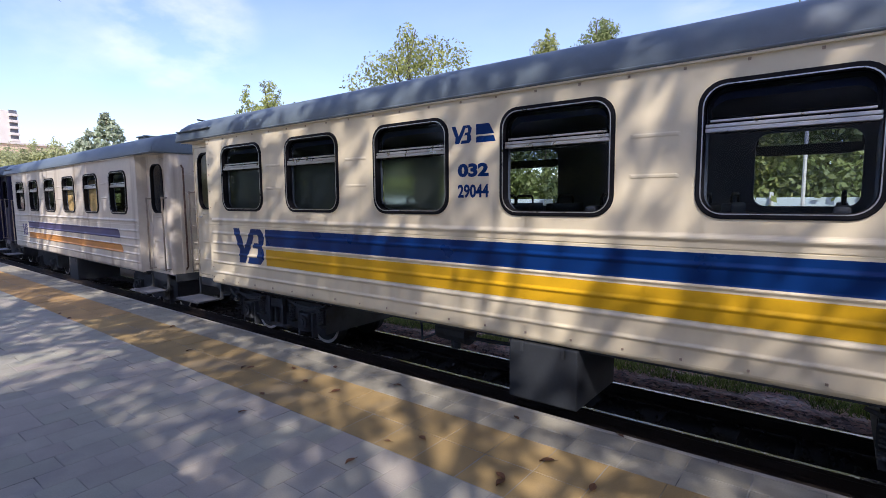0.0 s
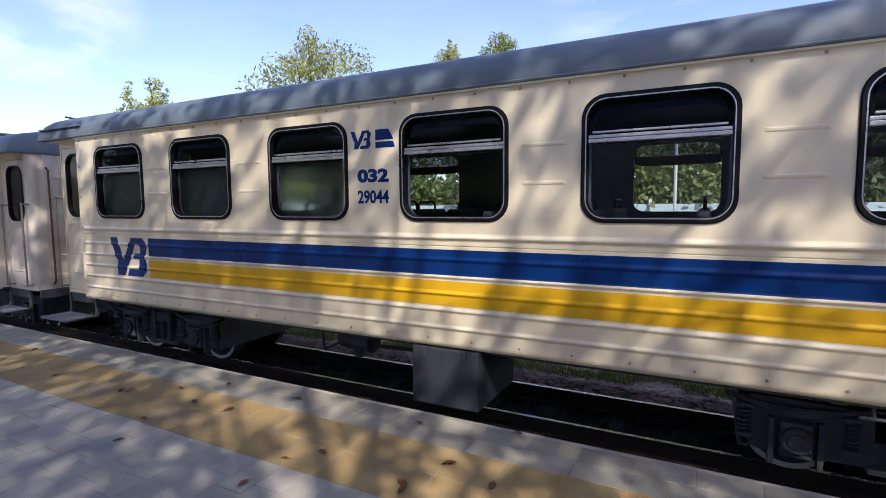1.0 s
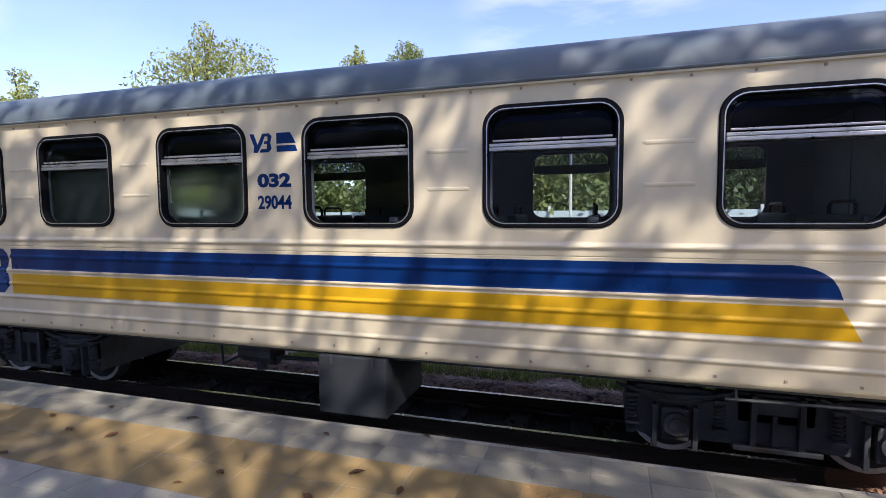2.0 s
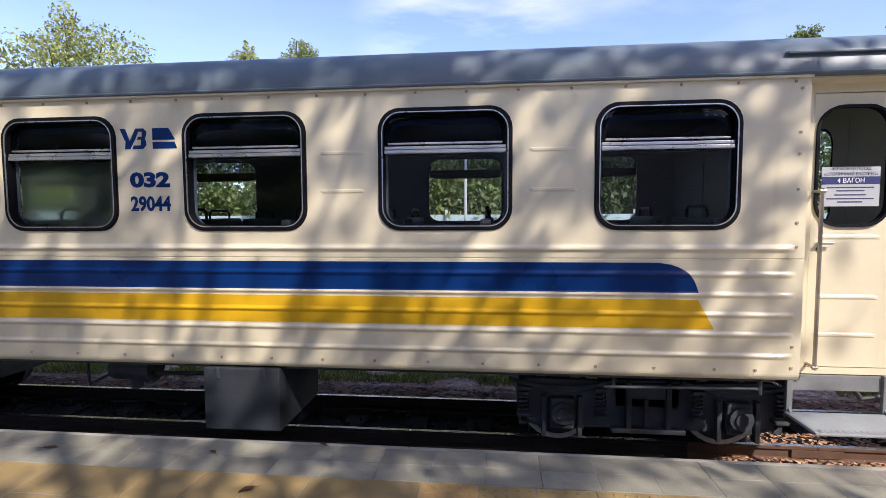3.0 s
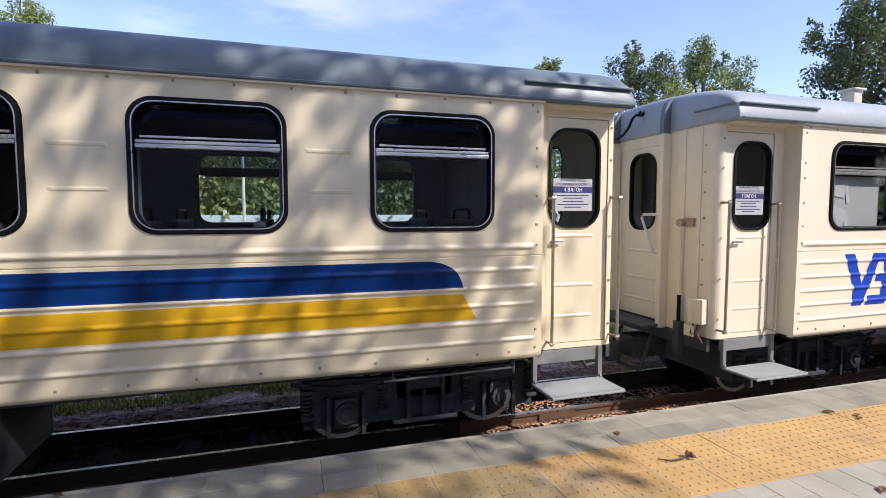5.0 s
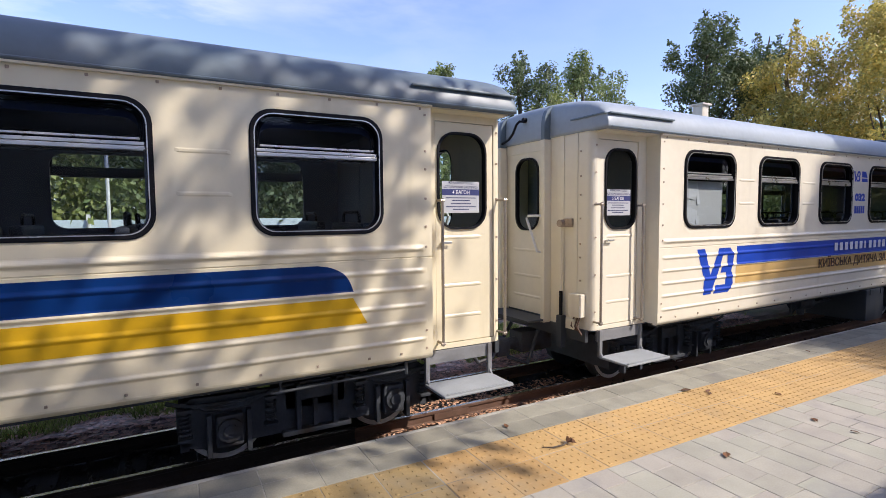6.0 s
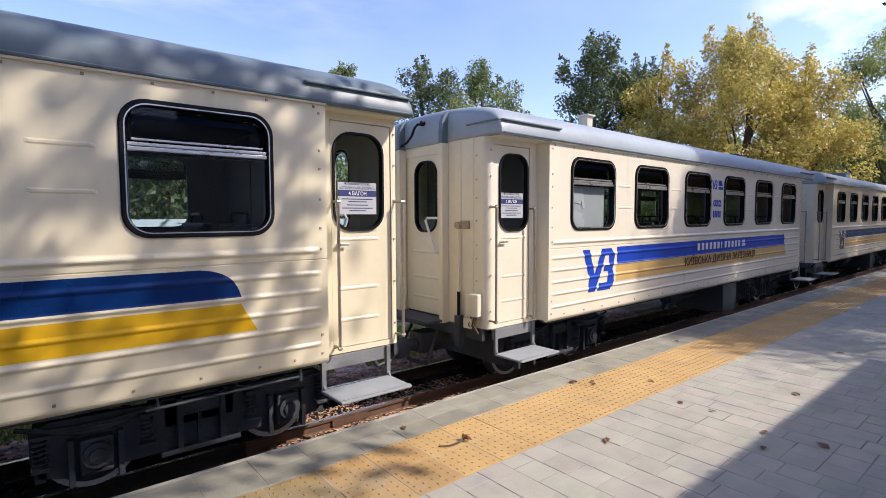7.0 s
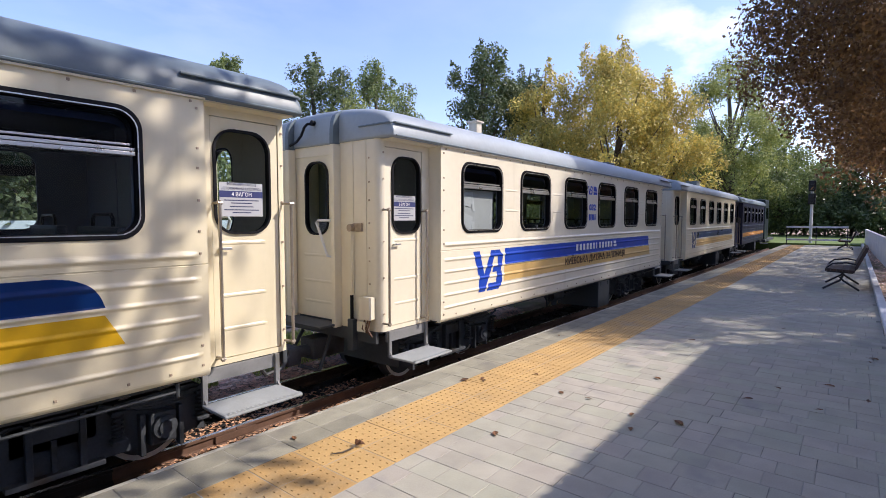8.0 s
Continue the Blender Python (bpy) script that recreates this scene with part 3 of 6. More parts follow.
def build_kerb():
    k = thing("kerb", "whitewashed concrete kerb along the back of the platform", "kerb", kind="structure")
    seg = mesh_of("kerb_stone", boxed(-0.494, 0.494, -0.06, 0.06, -0.3, 0.07, 0.012), "kerb")
    for i in range(64):
        part("kerb_stone", seg, "", k, at=pose(-22.5 + i, KERB - 0.065, 0, 0, 0, random.uniform(-0.3, 0.3)))


build_kerb()

# ---- the coaches ----
HALF, BODY, WIDE, DOOR_Y = 5.34, 4.545, 2.40, 0.175   # half length, half length of the full-width body, width, recess of the doors
WIN_X = [-3.680, -2.254, -0.785, 0.688, 2.160, 3.660]
RIBS = [(1.318, 0.034, 0.018), (1.143, 0.028, 0.012), (1.005, 0.026, 0.012), (0.870, 0.026, 0.012), (0.735, 0.026, 0.012), (0.590, 0.026, 0.012)]


def panel_y(x, z):
    """How far the pressed side panel stands at a place: ribs bulge out, the foot curls in."""
    taper = min(1.0, max(0.0, (BODY - 0.045 - abs(x)) / 0.07))
    y = 0.0
    for zc, hh, amp in RIBS:
        if abs(z - zc) < hh:
            y -= amp * taper * math.cos((z - zc) / hh * math.pi / 2) ** 2
    if abs(z - 1.249) < 0.005:
        y += 0.006
    if z < 0.47:
        y += 12 * (0.47 - z) ** 2
    return y + 0.0022 * noise.noise((x * 1.7, z * 3.0, 1.0))


def z_steps(z0, z1):
    zs = {z0, z1}
    for zc, hh, _ in RIBS:
        zs |= {round(zc + hh * k / 4, 4) for k in range(-4, 5)}
    zs |= {1.243, 1.2455, 1.2525, 1.255, 0.43, 0.44, 0.455, 0.47, 0.52, 0.68}
    return sorted(z for z in zs if z0 <= z <= z1)


def conform(x_left, x_right, z0, z1, lift, step=0.12):
    """A thin painted field on the side panel; x_left and x_right give its ends at a height."""
    bm = bmesh.new()
    rows = []
    n = max(2, int((x_right(z0) - x_left(z0)) / step) + 1)
    for z in sorted(set(z_steps(z0, z1)) | {round(z0 + (z1 - z0) * k / 16, 4) for k in range(17)}):
        a, b = x_left(z), x_right(z)
        rows.append([bm.verts.new((a + (b - a) * k / n, panel_y(a + (b - a) * k / n, z) - lift, z)) for k in range(n + 1)])
    for p, q in zip(rows, rows[1:]):
        for k in range(n):
            bm.faces.new((p[k], p[k + 1], q[k + 1], q[k]))
    return bm


def lower_panel():
    bm = bmesh.new()
    xs = [-BODY, -4.50, -4.47, -4.44, -4.40]
    xs = xs + [-4.2 + 0.2 * i for i in range(43)] + [-x for x in reversed(xs)]
    zs = z_steps(0.425, 1.352)
    g = [[bm.verts.new((x, panel_y(x, z), z)) for z in zs] for x in xs]
    for i in range(len(xs) - 1):
        for j in range(len(zs) - 1):
            bm.faces.new((g[i][j], g[i + 1][j], g[i + 1][j + 1], g[i][j + 1]))
    # the turned-in ends and foot
    for col in (g[0], g[-1]):
        back = [bm.verts.new((v.co.x, 0.06, v.co.z)) for v in col]
        for j in range(len(col) - 1):
            bm.faces.new((col[j], col[j + 1], back[j + 1], back[j]))
    foot = [row[0] for row in g]
    back = [bm.verts.new((v.co.x, 0.08, v.co.z)) for v in foot]
    for j in range(len(foot) - 1):
        bm.faces.new((foot[j], foot[j + 1], back[j + 1], back[j]))
    return bm


def dash_mesh(half):
    bm = bmesh.new()
    vs = [[bm.verts.new((k * half, y, dz)) for k, y in ((-1, 0.001), (-0.82, yy), (0.82, yy), (1, 0.001))] for dz, yy in ((0.017, 0.0005), (0.006, -0.0050), (-0.007, -0.0048), (-0.017, 0.0005))]
    for a, b in zip(vs, vs[1:]):
        for k in range(3):
            bm.faces.new((a[k], a[k + 1], b[k + 1], b[k]))
    return bm


def upper_panel(w, h, zc, xs):
    out = [(-BODY, 1.352), (BODY, 1.352), (BODY, 2.47), (-BODY, 2.47)]
    bm = slabbed(out, [round_rect(x, zc, w - 0.05, h - 0.05, 0.13) for x in xs], 0.0, 0.03)
    return bm


ROOF_PROF = [(-0.035, 2.440), (-0.037, 2.465), (-0.032, 2.50), (-0.012, 2.57), (0.035, 2.645), (0.11, 2.702), (0.23, 2.748), (0.42, 2.788), (0.68, 2.818), (0.95, 2.834), (1.2, 2.840)]


def roof_mesh():
    """Barrel roof: rounded eaves, and ends that roll down over the end walls."""
    prof = ROOF_PROF + [(WIDE - y, z) for y, z in reversed(ROOF_PROF[:-1])]
    bm = bmesh.new()
    e = HALF + 0.014
    stations = [(-e, 0.00), (-e + 0.006, 0.70), (-e + 0.022, 0.83), (-e + 0.06, 0.93), (-e + 0.13, 0.985), (-e + 0.26, 1.0)]
    stations = stations + [(-4.5 + 0.5 * i, 1.0) for i in range(19)] + [(-x, s) for x, s in reversed(stations)]
    rows = []
    for x, s in stations:
        row = []
        for y, z in prof:
            zz = 2.47 + (z - 2.47) * s if z > 2.47 else z
            row.append(bm.verts.new((x, y, zz)))
        rows.append(row)
    for a, b in zip(rows, rows[1:]):
        for k in range(len(prof) - 1):
            bm.faces.new((a[k], a[k + 1], b[k + 1], b[k]))
    # soffit
    lo = [(r[0], r[-1]) for r in rows]
    for (a, b), (c, d) in zip(lo, lo[1:]):
        bm.faces.new((a, c, d, b))
    bm.faces.new(rows[0][::-1])
    bm.faces.new(rows[-1])
    return bm


def roof_gutter():
    bm = bmesh.new()
    tube(bm, [(-HALF + 0.03, -0.037, 2.452), (HALF - 0.03, -0.037, 2.452)], 0.010, 6)
    return bm


def door_mesh(x0, x1, z0, z1, win, y):
    """A pressed door leaf with a round-cornered light."""
    bm = slabbed([(x0, z0), (x1, z0), (x1, z1), (x0, z1)], [win], y, y + 0.035)
    return bm


def coil(bm, x, y, z0, z1, r=0.036, turns=6, wire=0.008):
    pts = [(x + r * math.cos(2 * math.pi * t / 8), y + r * math.sin(2 * math.pi * t / 8), z0 + (z1 - z0) * t / (8 * turns)) for t in range(8 * turns + 1)]
    return tube(bm, pts, wire, 5)


SHARED = {}


def shared(key, make):
    """One mesh for alike parts."""
    if key not in SHARED:
        SHARED[key] = make()
    return SHARED[key]


def wheel_mesh():
    bm = bmesh.new()
    prof = [(0.0, 0.30), (0.02, 0.30), (0.095, 0.292), (0.115, 0.325), (0.125, 0.325), (0.125, 0.26), (0.09, 0.24), (0.08, 0.10), (0.10, 0.06), (-0.03, 0.06), (-0.02, 0.12), (0.01, 0.235), (0.0, 0.26)]
    n = 28
    rings = [[bm.verts.new((r * math.cos(2 * math.pi * k / n), y, r * math.sin(2 * math.pi * k / n))) for k in range(n)] for y, r in prof]
    for a, b in zip(rings, rings[1:] + rings[:1]):
        for k in range(n):
            bm.faces.new((a[k], a[(k + 1) % n], b[(k + 1) % n], b[k]))
    return bm


def build_bogie(coach, cx, detail=True):
    """A four-wheeled truck under the coach, its parts one level down."""
    wb = 0.665
    wheels_z = RAIL_Z + 0.30
    bogie = part("bogie", boxed(-0.25, 0.25, 0.5, 1.9, 0.02, 0.24, 0.01), "bogie", coach, "grimy dark grey four-wheeled bogie with coil springs", at=pose(cx, 0, 0))
    for y in (0.50, 1.84):
        bm = bmesh.new()
        # side frame with a dropped middle
        pts = [(-1.02, 0.18), (-0.92, 0.24), (-0.2, 0.22), (0.2, 0.22), (0.92, 0.24), (1.02, 0.18), (1.02, 0.0), (0.97, -0.12), (0.85, -0.155), (0.34, -0.15), (-0.34, -0.15), (-0.85, -0.155), (-0.97, -0.12), (-1.02, 0.0)]
        a = [bm.verts.new((x, y, z)) for x, z in pts]
        b = [bm.verts.new((x, y + 0.05, z)) for x, z in pts]
        bm.faces.new(a), bm.faces.new(b[::-1])
        for k in range(len(pts)):
            bm.faces.new((a[k], a[(k + 1) % len(pts)], b[(k + 1) % len(pts)], b[k]))
        part("side_frame", bm, "bogie", bogie)
    for x in (-1.0, 0.95):
        part("cross_bar", boxed(x, x + 0.06, 0.5, 1.9, -0.15, 0.20), "bogie", bogie)
    for x in (-wb, wb):
        for y, turn in ((0.80 - 0.03, 0), (1.60 + 0.03, 180)):
            w = part("wheel", shared("wheel", lambda: mesh_of("wheel", wheel_mesh(), "bogie", True)), "", bogie, at=pose(x, y, wheels_z, 0, 0, turn))
            if y < 1:
                bm = bmesh.new()
                n, prof = 32, [(-0.004, 0.302), (-0.004, 0.262), (-0.002, 0.262), (-0.002, 0.302)]
                rg = [[bm.verts.new((x + r * math.cos(2 * math.pi * k / n), y + yy, wheels_z + r * math.sin(2 * math.pi * k / n))) for k in range(n)] for yy, r in prof]
                for a, b in zip(rg, rg[1:] + rg[:1]):
                    for k in range(n):
                        bm.faces.new((a[k], a[(k + 1) % n], b[(k + 1) % n], b[k]))
                part("tyre_band", bm, "tyre", bogie, "pale painted rim of the wheel tyre")
        part("axle", tubed([(x, 0.42, wheels_z), (x, 1.98, wheels_z)], 0.055, 10), "bogie", bogie)
        bm = bmesh.new()
        box(bm, x - 0.095, x + 0.095, 0.42, 0.53, wheels_z - 0.075, wheels_z + 0.17, 0.02)
        tube(bm, [(x, 0.43, wheels_z + 0.06), (x, 0.385, wheels_z + 0.06)], 0.088, 16)
        tube(bm, [(x, 0.386, wheels_z + 0.06), (x, 0.37, wheels_z + 0.06)], 0.050, 12)
        part("axle_box", bm, "bogie", bogie, "grimy grey axle box with a round cover")
        for k in (-1, 1):
            part("axle_guard", boxed(x + k * 0.14 - 0.018, x + k * 0.14 + 0.018, 0.44, 0.52, wheels_z - 0.14, wheels_z + 0.18, 0.006), "bogie", bogie)
        if detail:
            bm = bmesh.new()
            pts = [(-0.42, 0.25), (-0.30, 0.205), (-0.1, 0.185), (0.1, 0.185), (0.30, 0.205), (0.42, 0.25)]
            for i in range(3):
                k = 1 - 0.22 * i
                tube(bm, [(x + px * k, 0.46, pz - 0.022 * i + (0.0)) for px, pz in pts], 0.016, 5)
            part("leaf_spring", bm, "bogie", bogie, "stack of curved spring leaves")
    if detail:
        for x in (-wb - 0.30, -wb + 0.30, wb - 0.30, wb + 0.30):
            bm = bmesh.new()
            coil(bm, x, 0.46, -0.02, 0.17)
            box(bm, x - 0.05, x + 0.05, 0.41, 0.51, 0.165, 0.19, 0.005)
            box(bm, x - 0.05, x + 0.05, 0.41, 0.51, -0.05, -0.025, 0.005)
            part("coil_spring", bm, "bogie", bogie, "grey steel coil spring between two plates")
        bm = bmesh.new()
        for k in (-1, 1):
            box(bm, k * 0.15 - 0.02, k * 0.15 + 0.02, 0.44, 0.5, -0.14, 0.24, 0.006)
        box(bm, -0.14, 0.14, 0.46, 0.5, 0.10, 0.22, 0.006)
        box(bm, -0.03, 0.0, 0.45, 0.49, -0.12, 0.10)
        box(bm, -0.28, 0.28, 0.44, 0.52, -0.17, -0.13, 0.008)
        part("bolster_guide", bm, "bogie", bogie, "grey guide plates of the bolster")
        bm = tubed([(-0.55, 0.33, 0.335), (0.62, 0.33, 0.345)], 0.011, 6)
        tube(bm, [(0.6, 0.33, 0.40), (0.6, 0.33, 0.30)], 0.014, 6)
        part("brake_rod", bm, "grey", bogie, "grey brake rod under the sill")


def build_window(coach, x, at, w, h, zc):
    """One body window: rubber seal with a bright bead, a hinged vent light above two rails, and a fixed pane."""
    def seal():
        bm = bmesh.new()
        ring(bm, round_rect(0, zc, w, h, 0.155), round_rect(0, zc, w - 0.078, h - 0.078, 0.125), -0.016, 0.07)
        bmesh.ops.bevel(bm, geom=[e for e in bm.edges if all(abs(v.co.y + 0.016) < 1e-4 for v in e.verts) and len(e.link_faces) == 2 and e.link_faces[0].normal.dot(e.link_faces[1].normal) < 0.5], offset=0.008, segments=2, affect="EDGES")
        return mesh_of("window", bm, "rubber")
    win = part("window", shared(("seal", w, h, zc), seal), "", coach, "round-cornered window in a black rubber seal", at=at @ pose(x, 0, 0))
    zr = zc + h * 0.165
    def bead():
        bm = ring(bmesh.new(), round_rect(0, zc, w - 0.056, h - 0.056, 0.134), round_rect(0, zc, w - 0.070, h - 0.070, 0.128), -0.0185, -0.0120)
        return mesh_of("bead", bm, "trim")
    part("bead", shared(("bead", w, h, zc), bead), "", win, "thin bright bead round the seal")
    def rails():
        bm = boxed(-w / 2 + 0.045, w / 2 - 0.045, -0.004, 0.05, zr - 0.030, zr - 0.004, 0.004)
        box(bm, -w / 2 + 0.045, w / 2 - 0.045, 0.002, 0.05, zr + 0.000, zr + 0.022, 0.004)
        box(bm, -w / 2 + 0.07, w / 2 - 0.07, 0.006, 0.05, zr + 0.034, zr + 0.048, 0.003)
        return mesh_of("transom", bm, "trim")
    part("transom", shared(("rails", w, h, zc), rails), "", win, "double bright metal transom")
    # Black rail added so that far transoms look dark against the light.
    part("inner_rail", shared(("inner rail", w, h, zc), lambda: mesh_of("inner_rail", boxed(-w / 2 + 0.06, w / 2 - 0.06, 0.052, 0.072, zr - 0.034, zr + 0.052, 0.004), "rubber")), "", win, "black rail added behind the transom for its backlit look")
    def vent():
        zt = zc + h / 2 - 0.045
        hv = zt - zr - 0.05
        cz = zr + 0.05 + hv / 2 - 0.01
        bm = ring(bmesh.new(), round_rect(0, cz - 0.04, w - 0.10, hv + 0.09, 0.10), round_rect(0, cz - 0.04, w - 0.15, hv + 0.05, 0.09), 0.034, 0.05)
        return mesh_of("vent_frame", bm, "rubber")
    part("vent_frame", shared(("vent", w, h, zc), vent), "", win, "dark frame of the hinged vent light")
    # panes are cut to the round corners by the seal in front
    def lower():
        loop = [(px, min(pz, zr)) for px, pz in round_rect(0, zc, w - 0.08, h - 0.08, 0.127)]
        seen_pts = [p for i, p in enumerate(loop) if i == 0 or p != loop[i - 1]]
        return mesh_of("pane", sheet(seen_pts, [], 0.032), "glass")
    def upper():
        loop = [(px, max(pz, zr)) for px, pz in round_rect(0, zc, w - 0.08, h - 0.08, 0.127)]
        seen_pts = [p for i, p in enumerate(loop) if i == 0 or p != loop[i - 1]]
        return mesh_of("pane", sheet(seen_pts, [], 0.028), "glass_dark")
    for key, make in (("lower", lower), ("upper", upper)):
        g = part("pane", shared((key, w, h, zc), make), "", win)
        g.visible_shadow = False
    return win


def build_end(coach, at, detail, paint, shade_dark=False):
    """One end of a coach at its +x end: vestibule, side door and end wall (drawn for the platform side; at turns it)."""
    y = DOOR_Y
    x0, x1 = BODY, HALF
    dx0, dx1 = x0 + 0.125, x1 - 0.085
    zb, zt = 0.43, 2.46
    cx, cz = x0 + 0.389, 1.869
    dwin = round_rect(cx, cz, 0.472, 0.812, 0.16)
    # side wall of the vestibule with a door opening
    bm = slabbed([(x0 - 0.02, zb), (x1 - 0.08, zb), (x1 - 0.08, zt), (x0 - 0.02, zt)], [[(dx0, 0.475), (dx1, 0.475), (dx1, 2.365), (dx0, 2.365)]], y, y + 0.05)
    # round corner to the end wall
    n = 7
    cs = []
    for k in range(n + 1):
        a = radians(-90 + 90 * k / n)
        cs.append((x1 - 0.08 + 0.08 * math.cos(a), y + 0.08 + 0.08 * math.sin(a)))
    lo, hi = [bm.verts.new((p, q, zb)) for p, q in cs], [bm.verts.new((p, q, zt)) for p, q in cs]
    for k in range(n):
        bm.faces.new((lo[k], lo[k + 1], hi[k + 1], hi[k]))
    # return of the wide body
    box(bm, x0 - 0.02, x0 + 0.001, 0.02, y + 0.05, zb + 0.01, zt)
    part("vestibule_wall", bm, paint, coach, at=at)
    door = part("door", door_mesh(dx0 + 0.006, dx1 - 0.006, 0.481, 2.359, dwin, y + 0.008), paint, coach, "cream pressed-steel coach door, closed", at=at)
    for z in (1.388, 0.972, 0.706):
        part("pressed_rib", shared(("door dash", paint), lambda: mesh_of("pressed_rib", dash_mesh(0.21), paint)), "", door, at=pose(cx - 0.01, y + 0.0075, z))
    bm = ring(bmesh.new(), round_rect(cx, cz, 0.488, 0.826, 0.168), round_rect(cx, cz, 0.452, 0.790, 0.152), y - 0.008, y + 0.045)
    part("door_seal", bm, "rubber", door, "black rubber seal of the door light")
    g = part("door_pane", sheet(round_rect(cx, cz, 0.464, 0.802, 0.156), [], y + 0.022), "glass", door)
    g.visible_shadow = False
    if detail:
        bm = boxed(cx - 0.205, cx - 0.12, y - 0.03, y - 0.018, 1.335, 1.355, 0.004)
        tube(bm, [(cx - 0.205, y + 0.01, 1.345), (cx - 0.205, y - 0.03, 1.345)], 0.012, 8)
        part("door_handle", bm, "trim", door, "small metal lever handle")
        part("lock", tubed([(cx - 0.20, y + 0.01, 1.305), (cx - 0.20, y + 0.001, 1.305)], 0.014, 10), "rubber", door, "round black lock")
    for hx, hz0, hz1 in ((x0 + 0.145, 0.50, 1.70), (x1 - 0.022, 0.52, 1.71)):
        bm = tubed([(hx, y - 0.085, hz0 - 0.02), (hx, y - 0.085, hz1 + 0.02)], 0.013, 10)
        for z in (hz0, hz1):
            tube(bm, [(hx, y - 0.085, z), (hx - (0.03 if hx > x0 + 0.3 else 0.0), y + 0.03, z)], 0.011, 8)
            tube(bm, [(hx - 0.018, y - 0.085, z), (hx + 0.018, y - 0.085, z)], 0.0145, 8)
        part("handrail", bm, "handrail", coach, "vertical bright steel handrail beside the door", at=at)
    # step with its hangers
    bm = bmesh.new()
    box(bm, x0 - 0.005, x1 - 0.14, -0.205, y - 0.02, 0.138, 0.163, 0.012)
    # Ends that lie in shade get darker paint: the shade is in the colour.
    step_mat, hang_mat = ("hanger", "grey") if shade_dark else ("step", "hanger")
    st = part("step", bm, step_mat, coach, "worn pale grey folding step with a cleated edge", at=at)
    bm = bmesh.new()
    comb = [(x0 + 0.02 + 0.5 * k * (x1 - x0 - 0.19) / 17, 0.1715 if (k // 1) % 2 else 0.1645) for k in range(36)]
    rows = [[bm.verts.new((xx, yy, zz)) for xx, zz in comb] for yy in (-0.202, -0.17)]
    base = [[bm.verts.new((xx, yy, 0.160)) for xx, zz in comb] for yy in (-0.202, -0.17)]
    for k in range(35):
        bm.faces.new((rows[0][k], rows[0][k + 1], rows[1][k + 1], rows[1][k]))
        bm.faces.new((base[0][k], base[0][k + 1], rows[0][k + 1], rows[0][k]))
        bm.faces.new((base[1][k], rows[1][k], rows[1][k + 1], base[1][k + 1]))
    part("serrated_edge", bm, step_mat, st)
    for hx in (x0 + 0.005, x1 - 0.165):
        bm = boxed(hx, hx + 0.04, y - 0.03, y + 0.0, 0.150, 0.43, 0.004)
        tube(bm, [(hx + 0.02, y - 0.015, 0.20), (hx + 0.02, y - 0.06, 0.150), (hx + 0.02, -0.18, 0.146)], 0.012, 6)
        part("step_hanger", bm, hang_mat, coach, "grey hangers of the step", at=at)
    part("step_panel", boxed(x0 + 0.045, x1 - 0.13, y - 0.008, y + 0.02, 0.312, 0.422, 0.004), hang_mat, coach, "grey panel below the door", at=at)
    # end wall: two panels, a door between them
    e0, e1 = y + 0.08, WIDE - y - 0.08
    g0, g1 = 0.80, 1.60
    for a, b in ((e0, g0), (g1, e1)):
        part("end_wall", boxed(x1 - 0.05, x1, a, b, zb, 2.50), paint, coach, at=at)
    for p in (e0 + 0.13, e0 + 0.33, e1 - 0.13, e1 - 0.33):
        part("cover_strip", boxed(x1, x1 + 0.008, p - 0.02, p + 0.02, zb, 2.46, 0.003), paint, coach, at=at)
    part("lintel", boxed(x1 - 0.05, x1, g0, g1, 2.33, 2.50), paint, coach, at=at)
    bm = boxed(x1 - 0.03, x1 + 0.012, e0 - 0.02, e1 + 0.02, 0.30, 0.432, 0.006)
    part("end_sill", bm, "grey", coach, "grey end sill below the wall", at=at)
    bm = bmesh.new()
    for p in (g0 - 0.03, g1 - 0.03):
        box(bm, x1, x1 + 0.10, p, p + 0.06, 0.42, 2.425, 0.01)
    part("gangway_pillar", bm, paint, coach, at=at)
    if not detail:
        for p in (e0 + 0.16, e0 + 0.40):
            part("ladder_rail", tubed([(x1 + 0.01, p, 0.50), (x1 + 0.07, p, 0.55), (x1 + 0.07, p, 2.2), (x1 + 0.01, p, 2.25)], 0.014, 6), "rust", coach, "rusty brown ladder rail on the end wall", at=at)
        for k in range(6):
            part("rung", tubed([(x1 + 0.07, e0 + 0.16, 0.65 + 0.29 * k), (x1 + 0.07, e0 + 0.40, 0.65 + 0.29 * k)], 0.011, 6), "cream_old", coach, at=at)
    # end door
    dw = round_rect(1.2, 1.85, 0.40, 0.82, 0.15)
    bm = slabbed([(g0 + 0.005, 0.475), (g1 - 0.005, 0.475), (g1 - 0.005, 2.33), (g0 + 0.005, 2.33)], [dw], -0.045, -0.01)
    turn = Matrix(((0, -1, 0, x1 - 0.06), (1, 0, 0, 0), (0, 0, 1, 0), (0, 0, 0, 1)))
    ed = part("end_door", bm, paint, coach, "cream end door of the gangway, closed", at=at @ turn)
    for z in (1.2, 0.90, 0.66):
        part("pressed_rib", shared(("end dash", paint), lambda: mesh_of("pressed_rib", dash_mesh(0.27), paint)), "", ed, at=pose(1.2, -0.0455, z))
    part("door_seal", ring(bmesh.new(), round_rect(1.2, 1.85, 0.42, 0.84, 0.16), round_rect(1.2, 1.85, 0.38, 0.80, 0.142), -0.058, -0.008), "rubber", ed)
    g = part("door_pane", sheet(round_rect(1.2, 1.85, 0.39, 0.81, 0.145), [], -0.03), "glass", ed)
    g.visible_shadow = False
